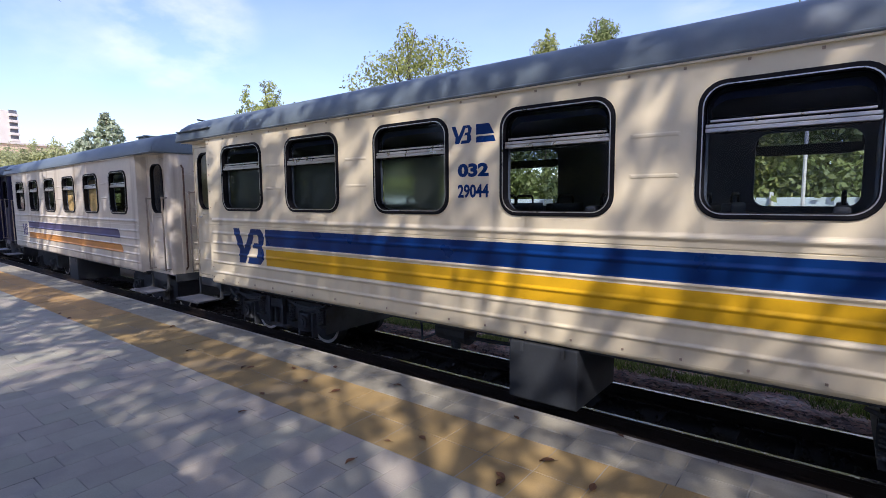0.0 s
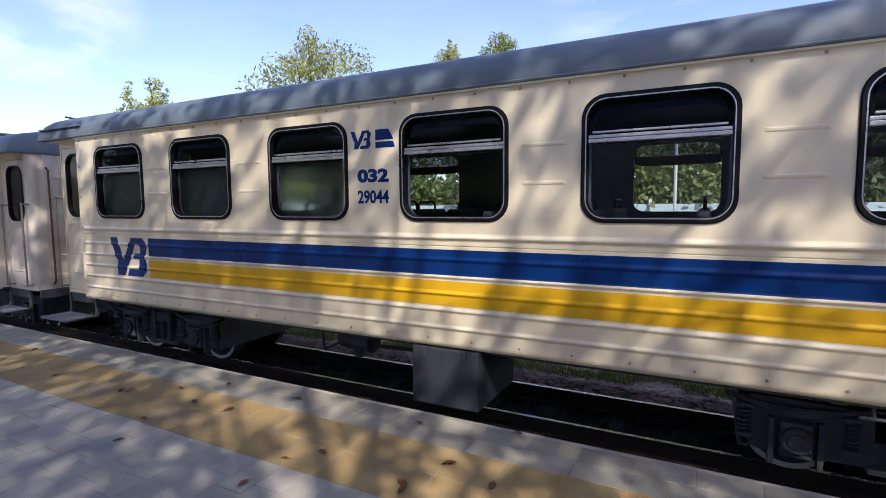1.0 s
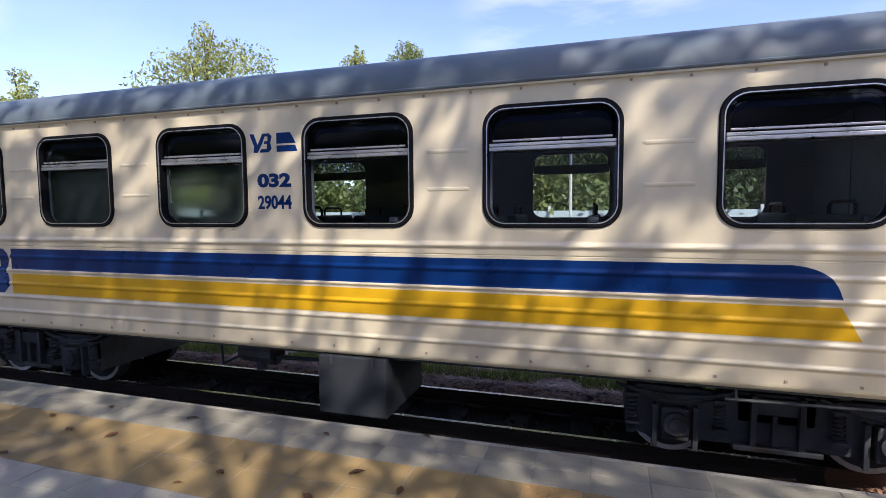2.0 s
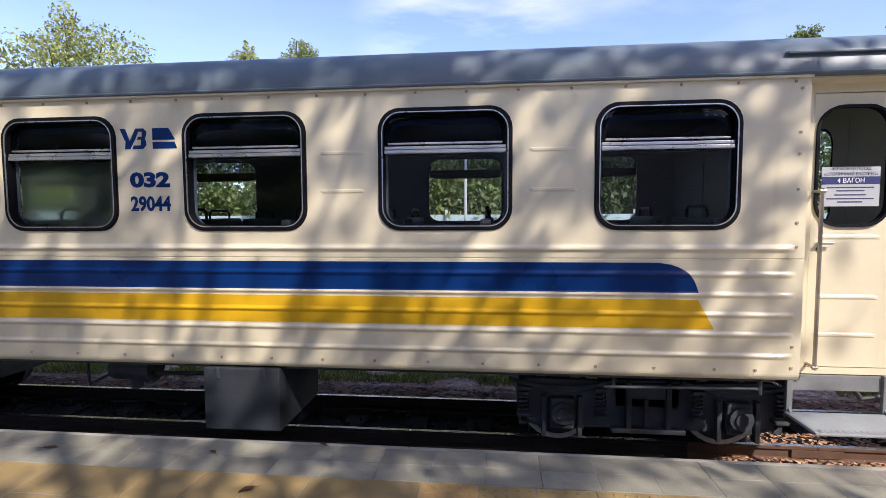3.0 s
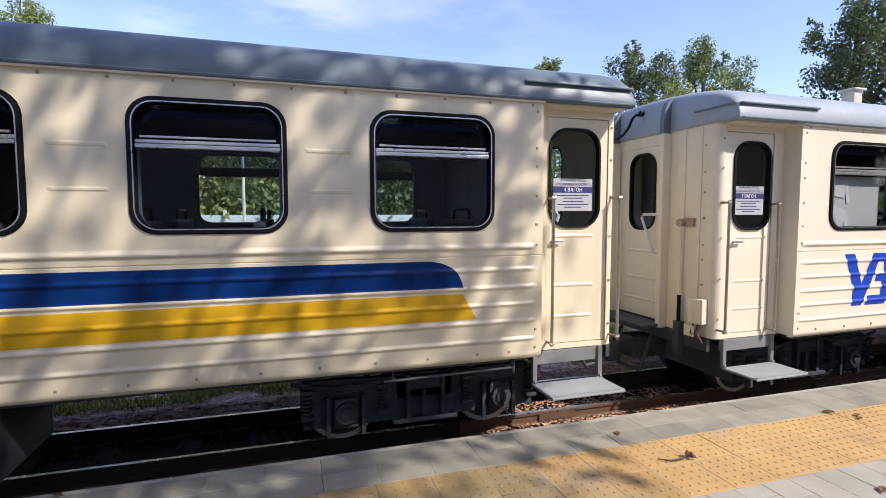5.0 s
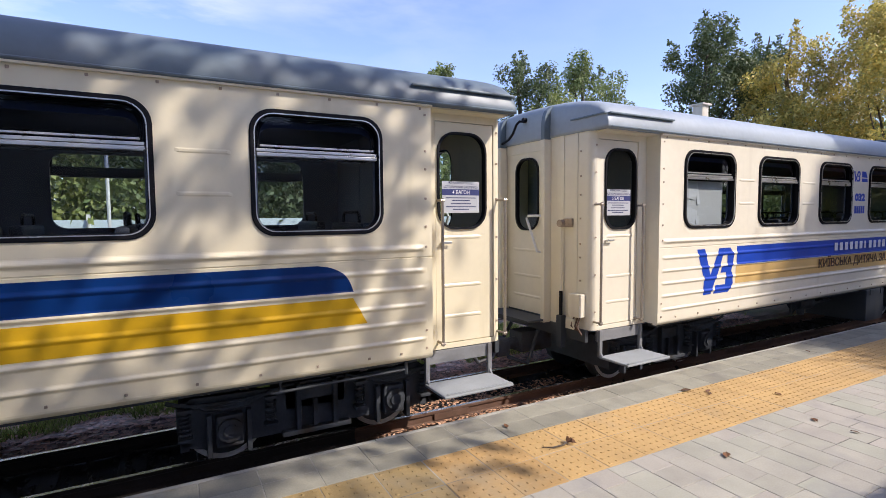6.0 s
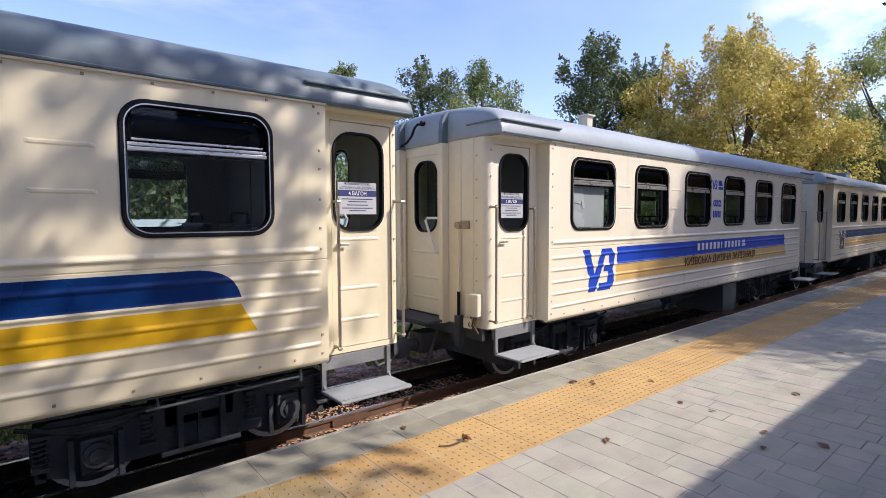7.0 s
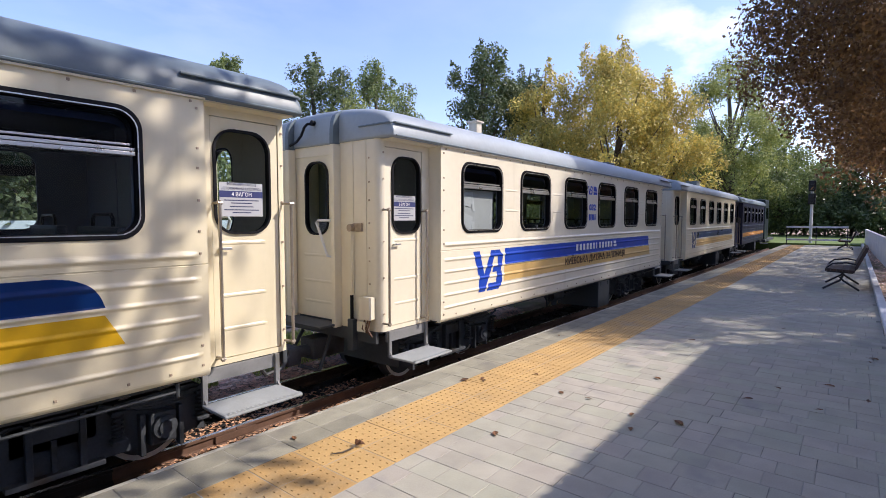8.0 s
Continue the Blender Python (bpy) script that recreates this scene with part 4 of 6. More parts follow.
    if detail:
        bm = tubed([(g1 - 0.02, -0.05, 1.60), (g1 - 0.04, -0.15, 1.60), (g1 - 0.25, -0.15, 1.60), (g1 - 0.28, -0.15, 1.57), (g1 - 0.12, -0.13, 1.20), (g1 - 0.04, -0.05, 1.19)], 0.015, 8)
        part("pull_handle", bm, "post_white", ed, "bent white pull handle")
    bm = boxed(x1 + 0.0, x1 + 0.32, g0 - 0.02, g1 + 0.02, 0.435, 0.46, 0.006)
    part("gangway_plate", bm, "grey", coach, "grey bridge plate between the coaches", at=at)
    bm = bmesh.new()
    box(bm, x1 - 0.3, x1 + 0.16, 1.08, 1.32, 0.02, 0.26, 0.02)
    tube(bm, [(x1 + 0.1, 1.2, 0.12), (x1 + 0.40, 1.2, 0.12)], 0.07, 10)
    box(bm, x1 + 0.34, x1 + 0.52, 1.05, 1.35, 0.02, 0.22, 0.03)
    tube(bm, [(x1 + 0.02, 0.95, 0.30), (x1 + 0.22, 0.93, 0.0), (x1 + 0.42, 0.95, 0.02), (x1 + 0.52, 0.98, 0.12)], 0.022, 8)
    tube(bm, [(x1 + 0.02, 1.45, 0.30), (x1 + 0.2, 1.47, -0.06), (x1 + 0.45, 1.45, 0.05)], 0.022, 8)
    part("coupler", bm, "bogie", coach, "dark coupler with hanging brake hoses", at=at)
    # roof end
    for p in (g0 - 0.03, g1 - 0.03):
        bm = bmesh.new()
        a = [(x1 - 0.04, 2.43), (x1 + 0.10, 2.43), (x1 + 0.098, 2.58), (x1 + 0.085, 2.67), (x1 + 0.055, 2.735), (x1 + 0.0, 2.78), (x1 - 0.06, 2.80)]
        v0, v1 = [bm.verts.new((q, p, z)) for q, z in a], [bm.verts.new((q, p + 0.055, z)) for q, z in a]
        bm.faces.new(v0), bm.faces.new(v1[::-1])
        for k in range(len(a)):
            bm.faces.new((v0[k], v0[(k + 1) % len(a)], v1[(k + 1) % len(a)], v1[k]))
        part("gangway_bracket", bm, "roof", coach, "grey bracket at the roof end", at=at)
    bm = boxed(x0 - 0.17, x1 - 0.01, -0.040, 0.03, 2.572, 2.588, 0.004)
    if detail:
        part("drip_rail", bm, "roof", coach, "grey drip rail over the door", at=at)
    for p0, p1 in ((0.0, 0.46), (WIDE - 0.46, WIDE)) if detail else ():
        part("drip_rail", boxed(x1 - 0.04, x1 + 0.028, p0, p1, 2.572, 2.588, 0.004), "roof", coach, "grey drip rail over the door", at=at)
    if detail:
        q = WIDE - e0
        bm = tubed([(x1 - 0.02, 1.16, 2.69), (x1 + 0.07, 1.16, 2.69), (x1 + 0.10, 1.14, 2.65), (x1 + 0.10, 1.08, 2.56), (x1 + 0.09, 0.98, 2.50), (x1 + 0.08, 0.84, 2.47)], 0.015, 6)
        tube(bm, [(x1 - 0.03, 1.20, 2.70), (x1 + 0.05, 1.20, 2.70)], 0.030, 8)
        part("roof_cable", bm, "rubber", coach, "black jumper cable at the roof end", at=at)
        bm = tubed([(x1 + 0.05, q - 0.30, 1.50), (x1 + 0.05, q - 0.30, 0.62)], 0.012, 8)
        part("brake_pull_rod", bm, paint, coach, "thin cream brake rod on the end wall", at=at)
        bm = boxed(x1, x1 + 0.03, q - 0.30, q - 0.17, 1.48, 1.57, 0.008)
        tube(bm, [(x1 + 0.0, q - 0.30, 1.52), (x1 + 0.08, q - 0.30, 1.52)], 0.04, 10)
        part("valve_bracket", bm, "bolt", coach, "rust-stained brake valve bracket", at=at)
        part("rod_grip", tubed([(x1 + 0.05, q - 0.30, 0.80), (x1 + 0.05, q - 0.30, 0.52)], 0.019, 8), "rubber", coach, "black grip sleeve", at=at)
        part("rod_guide", boxed(x1 + 0.012, x1 + 0.08, q - 0.34, q - 0.26, 0.20, 0.54, 0.006), "grey", coach, at=at)
        bm = boxed(x1, x1 + 0.09, q - 0.15, q + 0.01, 0.56, 0.80, 0.012)
        part("junction_box", bm, paint, coach, "cream junction box with a hinged lid", at=at)
        part("lower_box", boxed(x1, x1 + 0.07, q - 0.21, q - 0.08, 0.42, 0.53, 0.01), paint, coach, at=at)
        for k, p in enumerate((-0.02, -0.05, -0.10)):
            part("conduit", tubed([(x1 + 0.05, q + p, 0.56), (x1 + 0.07, q + p - 0.02, 0.46), (x1 + 0.05, q + p + 0.03, 0.38 + 0.02 * k)], 0.010, 6), "rust", coach, "short rusty conduit", at=at)
        bolt = shared(("bolt",), lambda: mesh_of("bolt", boxed(-0.009, 0.009, -0.006, 0.002, -0.009, 0.009, 0.003), "bolt"))
        for z in (2.25, 2.0, 1.81, 1.57, 1.31, 1.17, 0.93, 0.70):
            part("bolt", bolt, "", coach, at=at @ pose(x1 + 0.003, q - 0.07, z, 0, 0, 90))
    return door


def build_notice(door, cx, y, number):
    """Paper coach notice behind the glass of the door."""
    no = part("notice", boxed(cx - 0.185, cx + 0.185, y, y + 0.0015, 1.598, 1.866), "paper", door, "white paper notice with a blue band, behind the glass")
    part("notice_band", boxed(cx - 0.185, cx + 0.185, y - 0.001, y - 0.0002, 1.748, 1.800), "notice_blue", no, "blue band of the notice")
    for text, size, z, mat, wd in (("ФІРМОВИЙ ПОЇЗД", 0.027, 1.841, "ink", 0.25), ("«СТОЛИЧНИЙ ЕКСПРЕС»", 0.03, 1.808, "ink", 0.34), (number, 0.045, 1.758, "white", 0.17)):
        part("notice_lettering", letters(text, size, mat, width=wd, depth=0.0004), "", no, at=pose(cx - wd / 2, y - 0.0018, z))
    for z, a, b in ((1.722, -0.15, 0.15), (1.700, -0.09, 0.09), (1.672, -0.10, 0.10), (1.646, -0.15, 0.15), (1.624, -0.08, 0.08)):
        part("notice_line", boxed(cx + a, cx + b, y - 0.001, y - 0.0003, z, z + 0.008), "ink", no)


def slant(points):
    """Left or right edge of a painted field: x by height, through the points (z, x)."""
    return lambda z: float(np.interp(z, [p[0] for p in points], [p[1] for p in points]))


def emblem(coach, at, x0, z0, w, h, mat, lift=0.0025, plain=False):
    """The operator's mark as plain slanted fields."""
    def bar(a, b, c, d, u0, u1):
        # left edge a->b, right edge c->d between the heights u0 and u1 (all as shares)
        zz0, zz1 = z0 + h * u0, z0 + h * u1
        L, R = slant([(zz0, x0 + w * a), (zz1, x0 + w * b)]), slant([(zz0, x0 + w * c), (zz1, x0 + w * d)])
        if plain:
            bm = bmesh.new()
            vs = [bm.verts.new(p) for p in ((L(zz0), -lift, zz0), (R(zz0), -lift, zz0), (R(zz1), -lift, zz1), (L(zz1), -lift, zz1))]
            bm.faces.new(vs)
            return bm
        return conform(L, R, zz0, zz1, lift, 0.05)
    for a in ((0.17, 0.0, 0.36, 0.20, 0.42, 1.0), (0.17, 0.20, 0.37, 0.54, 0.0, 0.42), (0.36, 0.58, 0.55, 0.74, 0.42, 1.0), (0.688, 0.742, 0.99, 0.88, 0.84, 1.0), (0.81, 0.81, 0.96, 1.0, 0.60, 0.84),
              (0.63, 0.67, 0.92, 0.95, 0.45, 0.60), (0.76, 0.78, 0.98, 0.95, 0.18, 0.45), (0.44, 0.50, 0.85, 0.975, 0.0, 0.18)):
        part("emblem_field", bar(*a), mat, coach, at=at)


def build_coach(name, label, at, livery, win=(0.945, 0.860, 1.874), detail=2, signs=(None, None), shade_dark=(False, False)):
    """A narrow-gauge coach. Its origin: the middle of the platform-side wall, at the platform's height."""
    coach = thing(name, label, "railway coach", at, group="coaches of the train")
    near, far = Matrix(), Matrix.Translation((0, WIDE, 0)) @ pose(0, 0, 0, 0, 0, 180)
    paint = livery["paint"]
    w, h, zc = win
    for at_side in (near, far):
        side = 1 if at_side is near else -1
        xs = [side * x for x in WIN_X]
        part("side_panel", shared(("lower", paint), lambda: mesh_of("side_panel", lower_panel(), paint)), "", coach, at=at_side)
        part("window_panel", shared(("upper", paint, win, side), lambda: mesh_of("window_panel", upper_panel(w, h, zc, xs), paint)), "", coach, at=at_side)
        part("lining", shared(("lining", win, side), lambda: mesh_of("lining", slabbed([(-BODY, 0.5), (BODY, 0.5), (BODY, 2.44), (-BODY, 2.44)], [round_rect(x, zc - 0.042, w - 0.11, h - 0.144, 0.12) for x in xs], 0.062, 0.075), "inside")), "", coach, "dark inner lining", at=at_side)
        for x in [(a + b) / 2 for a, b in zip(xs, xs[1:])]:
            for z in (2.000, 1.727):
                if not (livery.get("small") and at_side is near and abs(x) < 0.3):
                    part("pressed_rib", shared(("dash", paint), lambda: mesh_of("pressed_rib", dash_mesh(0.17), paint)), "", coach, at=at_side @ pose(x, 0, z))
        for x in xs:
            build_window(coach, x, at_side, w, h, zc)
    roof_mat = livery.get("roof", "roof")
    part("roof", shared(("roof", roof_mat), lambda: mesh_of("roof", roof_mesh(), roof_mat, True)), "", coach, "grey painted barrel roof")
    for at_side in (near, far):
        part("gutter", shared(("gutter",), lambda: mesh_of("gutter", roof_gutter(), "roof")), "", coach, "grey gutter lip along the eaves", at=at_side)
        part("eave_strip", shared(("eave", paint), lambda: mesh_of("eave_strip", boxed(-BODY, BODY, -0.028, 0.0, 2.425, 2.4385), paint)), "", coach, at=at_side)
    part("soffit", boxed(-HALF + 0.04, HALF - 0.04, 0.02, WIDE - 0.02, 2.425, 2.436), paint, coach, "cream soffit under the roof ends")
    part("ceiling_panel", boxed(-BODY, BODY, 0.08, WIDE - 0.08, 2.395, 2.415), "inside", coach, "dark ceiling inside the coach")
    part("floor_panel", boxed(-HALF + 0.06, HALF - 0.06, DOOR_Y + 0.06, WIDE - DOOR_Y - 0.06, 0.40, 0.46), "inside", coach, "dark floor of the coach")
    # the two ends: the right one as drawn, the left one turned round, and each mirrored for the far side
    flip_x = Matrix.Diagonal((-1, 1, 1, 1))
    flip_y = Matrix.Translation((0, WIDE, 0)) @ Matrix.Diagonal((1, -1, 1, 1))
    build_end(coach, near, detail > 1, paint, shade_dark[1])
    build_end(coach, far, detail > 1, paint)
    for m, dull in ((flip_x, shade_dark[0]), (flip_y, False)):
        half_end(coach, m, detail > 1, paint, dull)
    for sgn, number in zip((-1, 1), signs):
        if number:
            build_notice(coach, sgn * (BODY + 0.38) + (0.0 if sgn > 0 else -0.03), DOOR_Y + 0.012, number)
    # partitions and seats
    for x in (-BODY + 0.02, BODY - 0.06):
        bm = boxed(x, x + 0.04, 0.08, 0.85, 0.46, 2.39)
        box(bm, x, x + 0.04, 1.55, WIDE - 0.08, 0.46, 2.39)
        box(bm, x + 0.008, x + 0.032, 0.85, 1.55, 0.46, 2.39)
        part("partition", bm, "inside", coach, "dark partition wall inside the coach")
    def seat():
        bm = boxed(-0.21, 0.21, 0.0, 0.85, 0.84, 0.92, 0.03)
        box(bm, 0.15, 0.24, 0.0, 0.85, 0.90, 1.525, 0.03)
        box(bm, -0.15, 0.15, 0.05, 0.12, 0.46, 0.84)
        box(bm, -0.15, 0.15, 0.70, 0.77, 0.46, 0.84)
        return mesh_of("seat", bm, "seat")
    def grip():
        return mesh_of("grip", tubed([(0.2, 0.22, 1.50), (0.2, 0.22, 1.58), (0.2, 0.26, 1.61), (0.2, 0.58, 1.61), (0.2, 0.62, 1.58), (0.2, 0.62, 1.50)], 0.013, 6), "rubber")
    if detail > 0:
        for x in (-4.0, -2.75, -2.20, -1.35, -0.78, -0.25, 0.75, 1.45, 2.25, 2.85, 3.85):
            for y in (0.1, 1.45):
                s = part("seat", shared(("seat",), seat), "", coach, "dark padded coach seat", at=pose(x, y, 0, 0, 0, 0) if (x * 10) % 2 else pose(x, y, 0))
                part("grip", shared(("grip",), grip), "", s, "black grab handle on the seat back")
    for x, z0, z1, mat, text in livery.get("blinds", ()):
        part("blind", boxed(x - 0.40, x + 0.40, 0.085, 0.095, z0, z1), mat, coach, text)
    # underframe
    for y0 in (0.10, WIDE - 0.20):
        part("sill", boxed(-BODY + 0.1, BODY - 0.1, y0, y0 + 0.10, 0.385, 0.43), "grey", coach, "dark grey sill of the underframe")
    part("centre_beam", boxed(-HALF + 0.2, HALF - 0.2, 1.0, 1.4, 0.22, 0.40), "bogie", coach, "dark centre beam of the underframe")
    for cx in (-3.71, 3.71):
        build_bogie(coach, cx, detail > 1)
    # battery box and its brackets
    def battery():
        bm = bmesh.new()
        box(bm, 0.31, 0.91, 0.0, 0.83, -0.07, 0.41, 0.012)
        return mesh_of("battery_box", bm, "battery")
    bb = part("battery_box", shared(("battery",), battery), "", coach, "grey painted steel battery box under the floor")
    for x in (0.42, 0.78):
        part("box_bracket", boxed(x, x + 0.025, -0.012, 0.0, 0.33, 0.42, 0.003), "grey", bb)
    bm = bmesh.new()
    tube(bm, [(0.95, 0.85, 0.27), (1.75, 0.85, 0.27)], 0.12, 14)
    part("air_tank", bm, "bogie", coach, "dark air reservoir under the floor")
    bm = bmesh.new()
    tube(bm, [(-0.80, 0.48, 0.24), (-0.42, 0.48, 0.24)], [0.10, 0.12], 12)
    tube(bm, [(-0.6, 0.48, 0.16), (-0.6, 0.48, 0.06)], 0.05, 10)
    tube(bm, [(-0.75, 0.45, 0.22), (-1.0, 0.42, 0.10), (-1.02, 0.42, 0.36)], 0.016, 6)
    tube(bm, [(-0.45, 0.45, 0.2), (0.25, 0.45, 0.22)], 0.02, 6)
    if detail > 1:
        rod = tubed([(3.29, 0.085, 0.322), (4.34, 0.085, 0.338)], 0.011, 8)
        tube(rod, [(4.34, 0.085, 0.30), (4.34, 0.085, 0.40)], 0.016, 8)
        tube(rod, [(3.36, 0.085, 0.323), (3.36, 0.13, 0.42)], 0.010, 6)
        part("brake_rod", rod, "grey", coach, "thin grey brake rod above the bogie")
    part("brake_cylinder", bm, "bogie", coach, "grimy brake cylinder with pipes")
    if detail > 1:
        bolt = shared(("bolt",), lambda: mesh_of("bolt", boxed(-0.009, 0.009, -0.006, 0.002, -0.009, 0.009, 0.003), "bolt"))
        spots = [(-4.253 + 0.393 * i, 0.495) for i in range(22)] + [(4.264, 0.495)] + [(-4.45 + 0.356 * i, 2.405) for i in range(26)]
        for sgn in (-1, 1):
            spots += [(sgn * (BODY - 0.055), z) for z in (2.36, 2.08, 1.94, 1.71, 1.49, 1.33, 0.66, 0.515)]
        for x, z in spots:
            part("bolt", bolt, "", coach, at=pose(x, panel_y(x, z) - 0.001 if z < 1.35 else -0.001, z))
        for sgn in (-1, 1):
            for z in (2.30, 2.03, 1.72, 1.38, 1.0, 0.62):
                part("bolt", bolt, "", coach, at=pose(sgn * (HALF - 0.055), DOOR_Y - 0.001, z))
    # livery
    for field in livery["fields"]:
        a, b, z0, z1, mat = field
        part("stripe", conform(slant(a), slant(b), z0, z1, 0.0015), mat, coach, livery.get("stripe_label", ""))
    if "emblem" in livery:
        ex, ez, ew, eh, emat = livery["emblem"]
        emblem(coach, near, ex, ez, ew, eh, emat)
    if livery.get("small"):
        sx, smat = livery["small"]
        emblem(coach, near, sx, 2.055, 0.215, 0.152, smat, 0.0015, True)
        for z0, z1, a0, a1 in ((2.055, 2.105, 0.0, 0.195), (2.120, 2.207, 0.0, 0.15)):
            bm = bmesh.new()
            vs = [bm.verts.new(p) for p in ((sx + 0.258, -0.0015, z0), (sx + 0.258 + a1 + (0.03 if z1 > 2.15 else 0), -0.0015, z0), (sx + 0.258 + a1 - 0.02, -0.0015, z1), (sx + 0.258, -0.0015, z1))]
            bm.faces.new(vs)
            part("emblem_field", bm, smat, coach)
        if "number_bar" in livery:
            bz, bh = livery["number_bar"]
            for k in range(5):
                part("number_bar", boxed(sx + 0.064 + 0.066 * k, sx + 0.064 + 0.066 * k + 0.05, -0.002, -0.0005, bz, bz + bh), smat, coach)
        for body_text, z, hh in livery["numbers"]:
            part("lettering", letters(body_text, hh * 1.34, smat, width=0.32, weight=0.03 if len(body_text) > 3 else 0.05), "", coach, "dark blue painted coach number", at=pose(sx + 0.064, -0.0015, z))
    return coach


def roof_vent(coach, x, y, w, d, z, h, mat, text):
    """A sheet-metal ventilator box on the roof with an overhanging lid."""
    v = part("roof_vent", boxed(x - w / 2, x + w / 2, y - d / 2, y + d / 2, z - 0.10, z + h, 0.012), mat, coach, text)
    part("vent_lid", boxed(x - w / 2 - 0.03, x + w / 2 + 0.03, y - d / 2 - 0.03, y + d / 2 + 0.03, z + h, z + h + 0.025, 0.006), mat, v)


def half_end(coach, m, detail, paint, shade_dark=False):
    """The side of a vestibule that the turned end leaves open: wall, door, rails and step in mirror image."""
    y, x0, x1 = DOOR_Y, BODY, HALF
    dx0, dx1 = x0 + 0.125, x1 - 0.085
    zb, zt, cx, cz = 0.43, 2.46, BODY + 0.38, 1.869
    bm = slabbed([(x0 - 0.02, zb), (x1 - 0.08, zb), (x1 - 0.08, zt), (x0 - 0.02, zt)], [[(dx0, 0.475), (dx1, 0.475), (dx1, 2.365), (dx0, 2.365)]], y, y + 0.05)
    n, cs = 7, []
    for k in range(n + 1):
        a = radians(-90 + 90 * k / n)
        cs.append((x1 - 0.08 + 0.08 * math.cos(a), y + 0.08 + 0.08 * math.sin(a)))
    lo, hi = [bm.verts.new((p, q, zb)) for p, q in cs], [bm.verts.new((p, q, zt)) for p, q in cs]
    for k in range(n):
        bm.faces.new((lo[k], lo[k + 1], hi[k + 1], hi[k]))
    box(bm, x0 - 0.02, x0 + 0.001, 0.02, y + 0.05, zb + 0.01, zt)
    part("vestibule_wall", mirrored(bm, m), paint, coach)
    door = part("door", mirrored(door_mesh(dx0 + 0.006, dx1 - 0.006, 0.481, 2.359, round_rect(cx, cz, 0.45, 0.816, 0.155), y + 0.008), m), paint, coach, "cream pressed-steel coach door, closed")
    for z in (1.388, 0.972, 0.706):
        part("pressed_rib", shared(("door dash", paint), lambda: mesh_of("pressed_rib", dash_mesh(0.21), paint)), "", door, at=m @ pose(cx - 0.01, y + 0.0075, z))
    part("door_seal", mirrored(ring(bmesh.new(), round_rect(cx, cz, 0.464, 0.830, 0.162), round_rect(cx, cz, 0.424, 0.790, 0.145), y - 0.008, y + 0.045), m), "rubber", door, "black rubber seal of the door light")
    g = part("door_pane", mirrored(sheet(round_rect(cx, cz, 0.436, 0.802, 0.148), [], y + 0.022), m), "glass", door)
    g.visible_shadow = False
    if detail:
        bm = boxed(cx + 0.12, cx + 0.205, y - 0.03, y - 0.018, 1.335, 1.355, 0.004)
        tube(bm, [(cx + 0.205, y + 0.01, 1.345), (cx + 0.205, y - 0.03, 1.345)], 0.012, 8)
        part("door_handle", mirrored(bm, m), "trim", door, "small metal lever handle")
    for hx, hz0, hz1 in ((x0 + 0.14, 0.50, 1.70), (x1 - 0.05, 0.52, 1.71)):
        bm = tubed([(hx, y - 0.085, hz0 - 0.02), (hx, y - 0.085, hz1 + 0.02)], 0.013, 10)
        for z in (hz0, hz1):
            tube(bm, [(hx, y - 0.085, z), (hx, y + 0.03, z)], 0.011, 8)
            tube(bm, [(hx - 0.018, y - 0.085, z), (hx + 0.018, y - 0.085, z)], 0.0145, 8)
        part("handrail", mirrored(bm, m), "handrail", coach, "vertical bright steel handrail beside the door")
    bm = boxed(x0 + 0.07, x1 - 0.10, -0.215, y - 0.02, 0.140, 0.165, 0.012)
    # Darker step paint stands for shade at the ends marked so.
    step_mat, hang_mat = ("hanger", "grey") if shade_dark else ("step", "hanger")
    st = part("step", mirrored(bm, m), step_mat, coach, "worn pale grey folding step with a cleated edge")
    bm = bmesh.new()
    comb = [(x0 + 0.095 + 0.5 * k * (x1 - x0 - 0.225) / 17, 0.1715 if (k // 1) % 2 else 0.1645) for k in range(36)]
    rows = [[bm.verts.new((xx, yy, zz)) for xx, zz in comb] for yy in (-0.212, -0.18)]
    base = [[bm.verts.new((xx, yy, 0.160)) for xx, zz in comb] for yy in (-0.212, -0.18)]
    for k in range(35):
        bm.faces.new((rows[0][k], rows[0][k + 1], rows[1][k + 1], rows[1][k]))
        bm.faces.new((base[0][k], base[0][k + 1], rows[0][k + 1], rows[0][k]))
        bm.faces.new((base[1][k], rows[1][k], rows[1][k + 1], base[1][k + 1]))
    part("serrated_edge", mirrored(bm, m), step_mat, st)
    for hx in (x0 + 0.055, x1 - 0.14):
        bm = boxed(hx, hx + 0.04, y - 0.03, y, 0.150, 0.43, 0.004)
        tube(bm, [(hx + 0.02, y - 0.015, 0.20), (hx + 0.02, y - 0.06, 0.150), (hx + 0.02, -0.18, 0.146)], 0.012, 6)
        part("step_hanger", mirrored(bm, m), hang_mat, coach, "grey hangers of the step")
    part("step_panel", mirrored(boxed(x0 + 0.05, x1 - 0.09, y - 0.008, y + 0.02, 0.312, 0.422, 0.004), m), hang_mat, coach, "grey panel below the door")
    part("drip_rail", mirrored(boxed(x0 - 0.17, x1 - 0.02, -0.040, 0.03, 2.572, 2.588, 0.004), m), "roof", coach, "grey drip rail over the door")


def mirrored(bm, m):
    bmesh.ops.transform(bm, matrix=m, verts=bm.verts)
    return bm


Z_BLUE, Z_YEL = (1.018, 1.222), (0.770, 0.970)
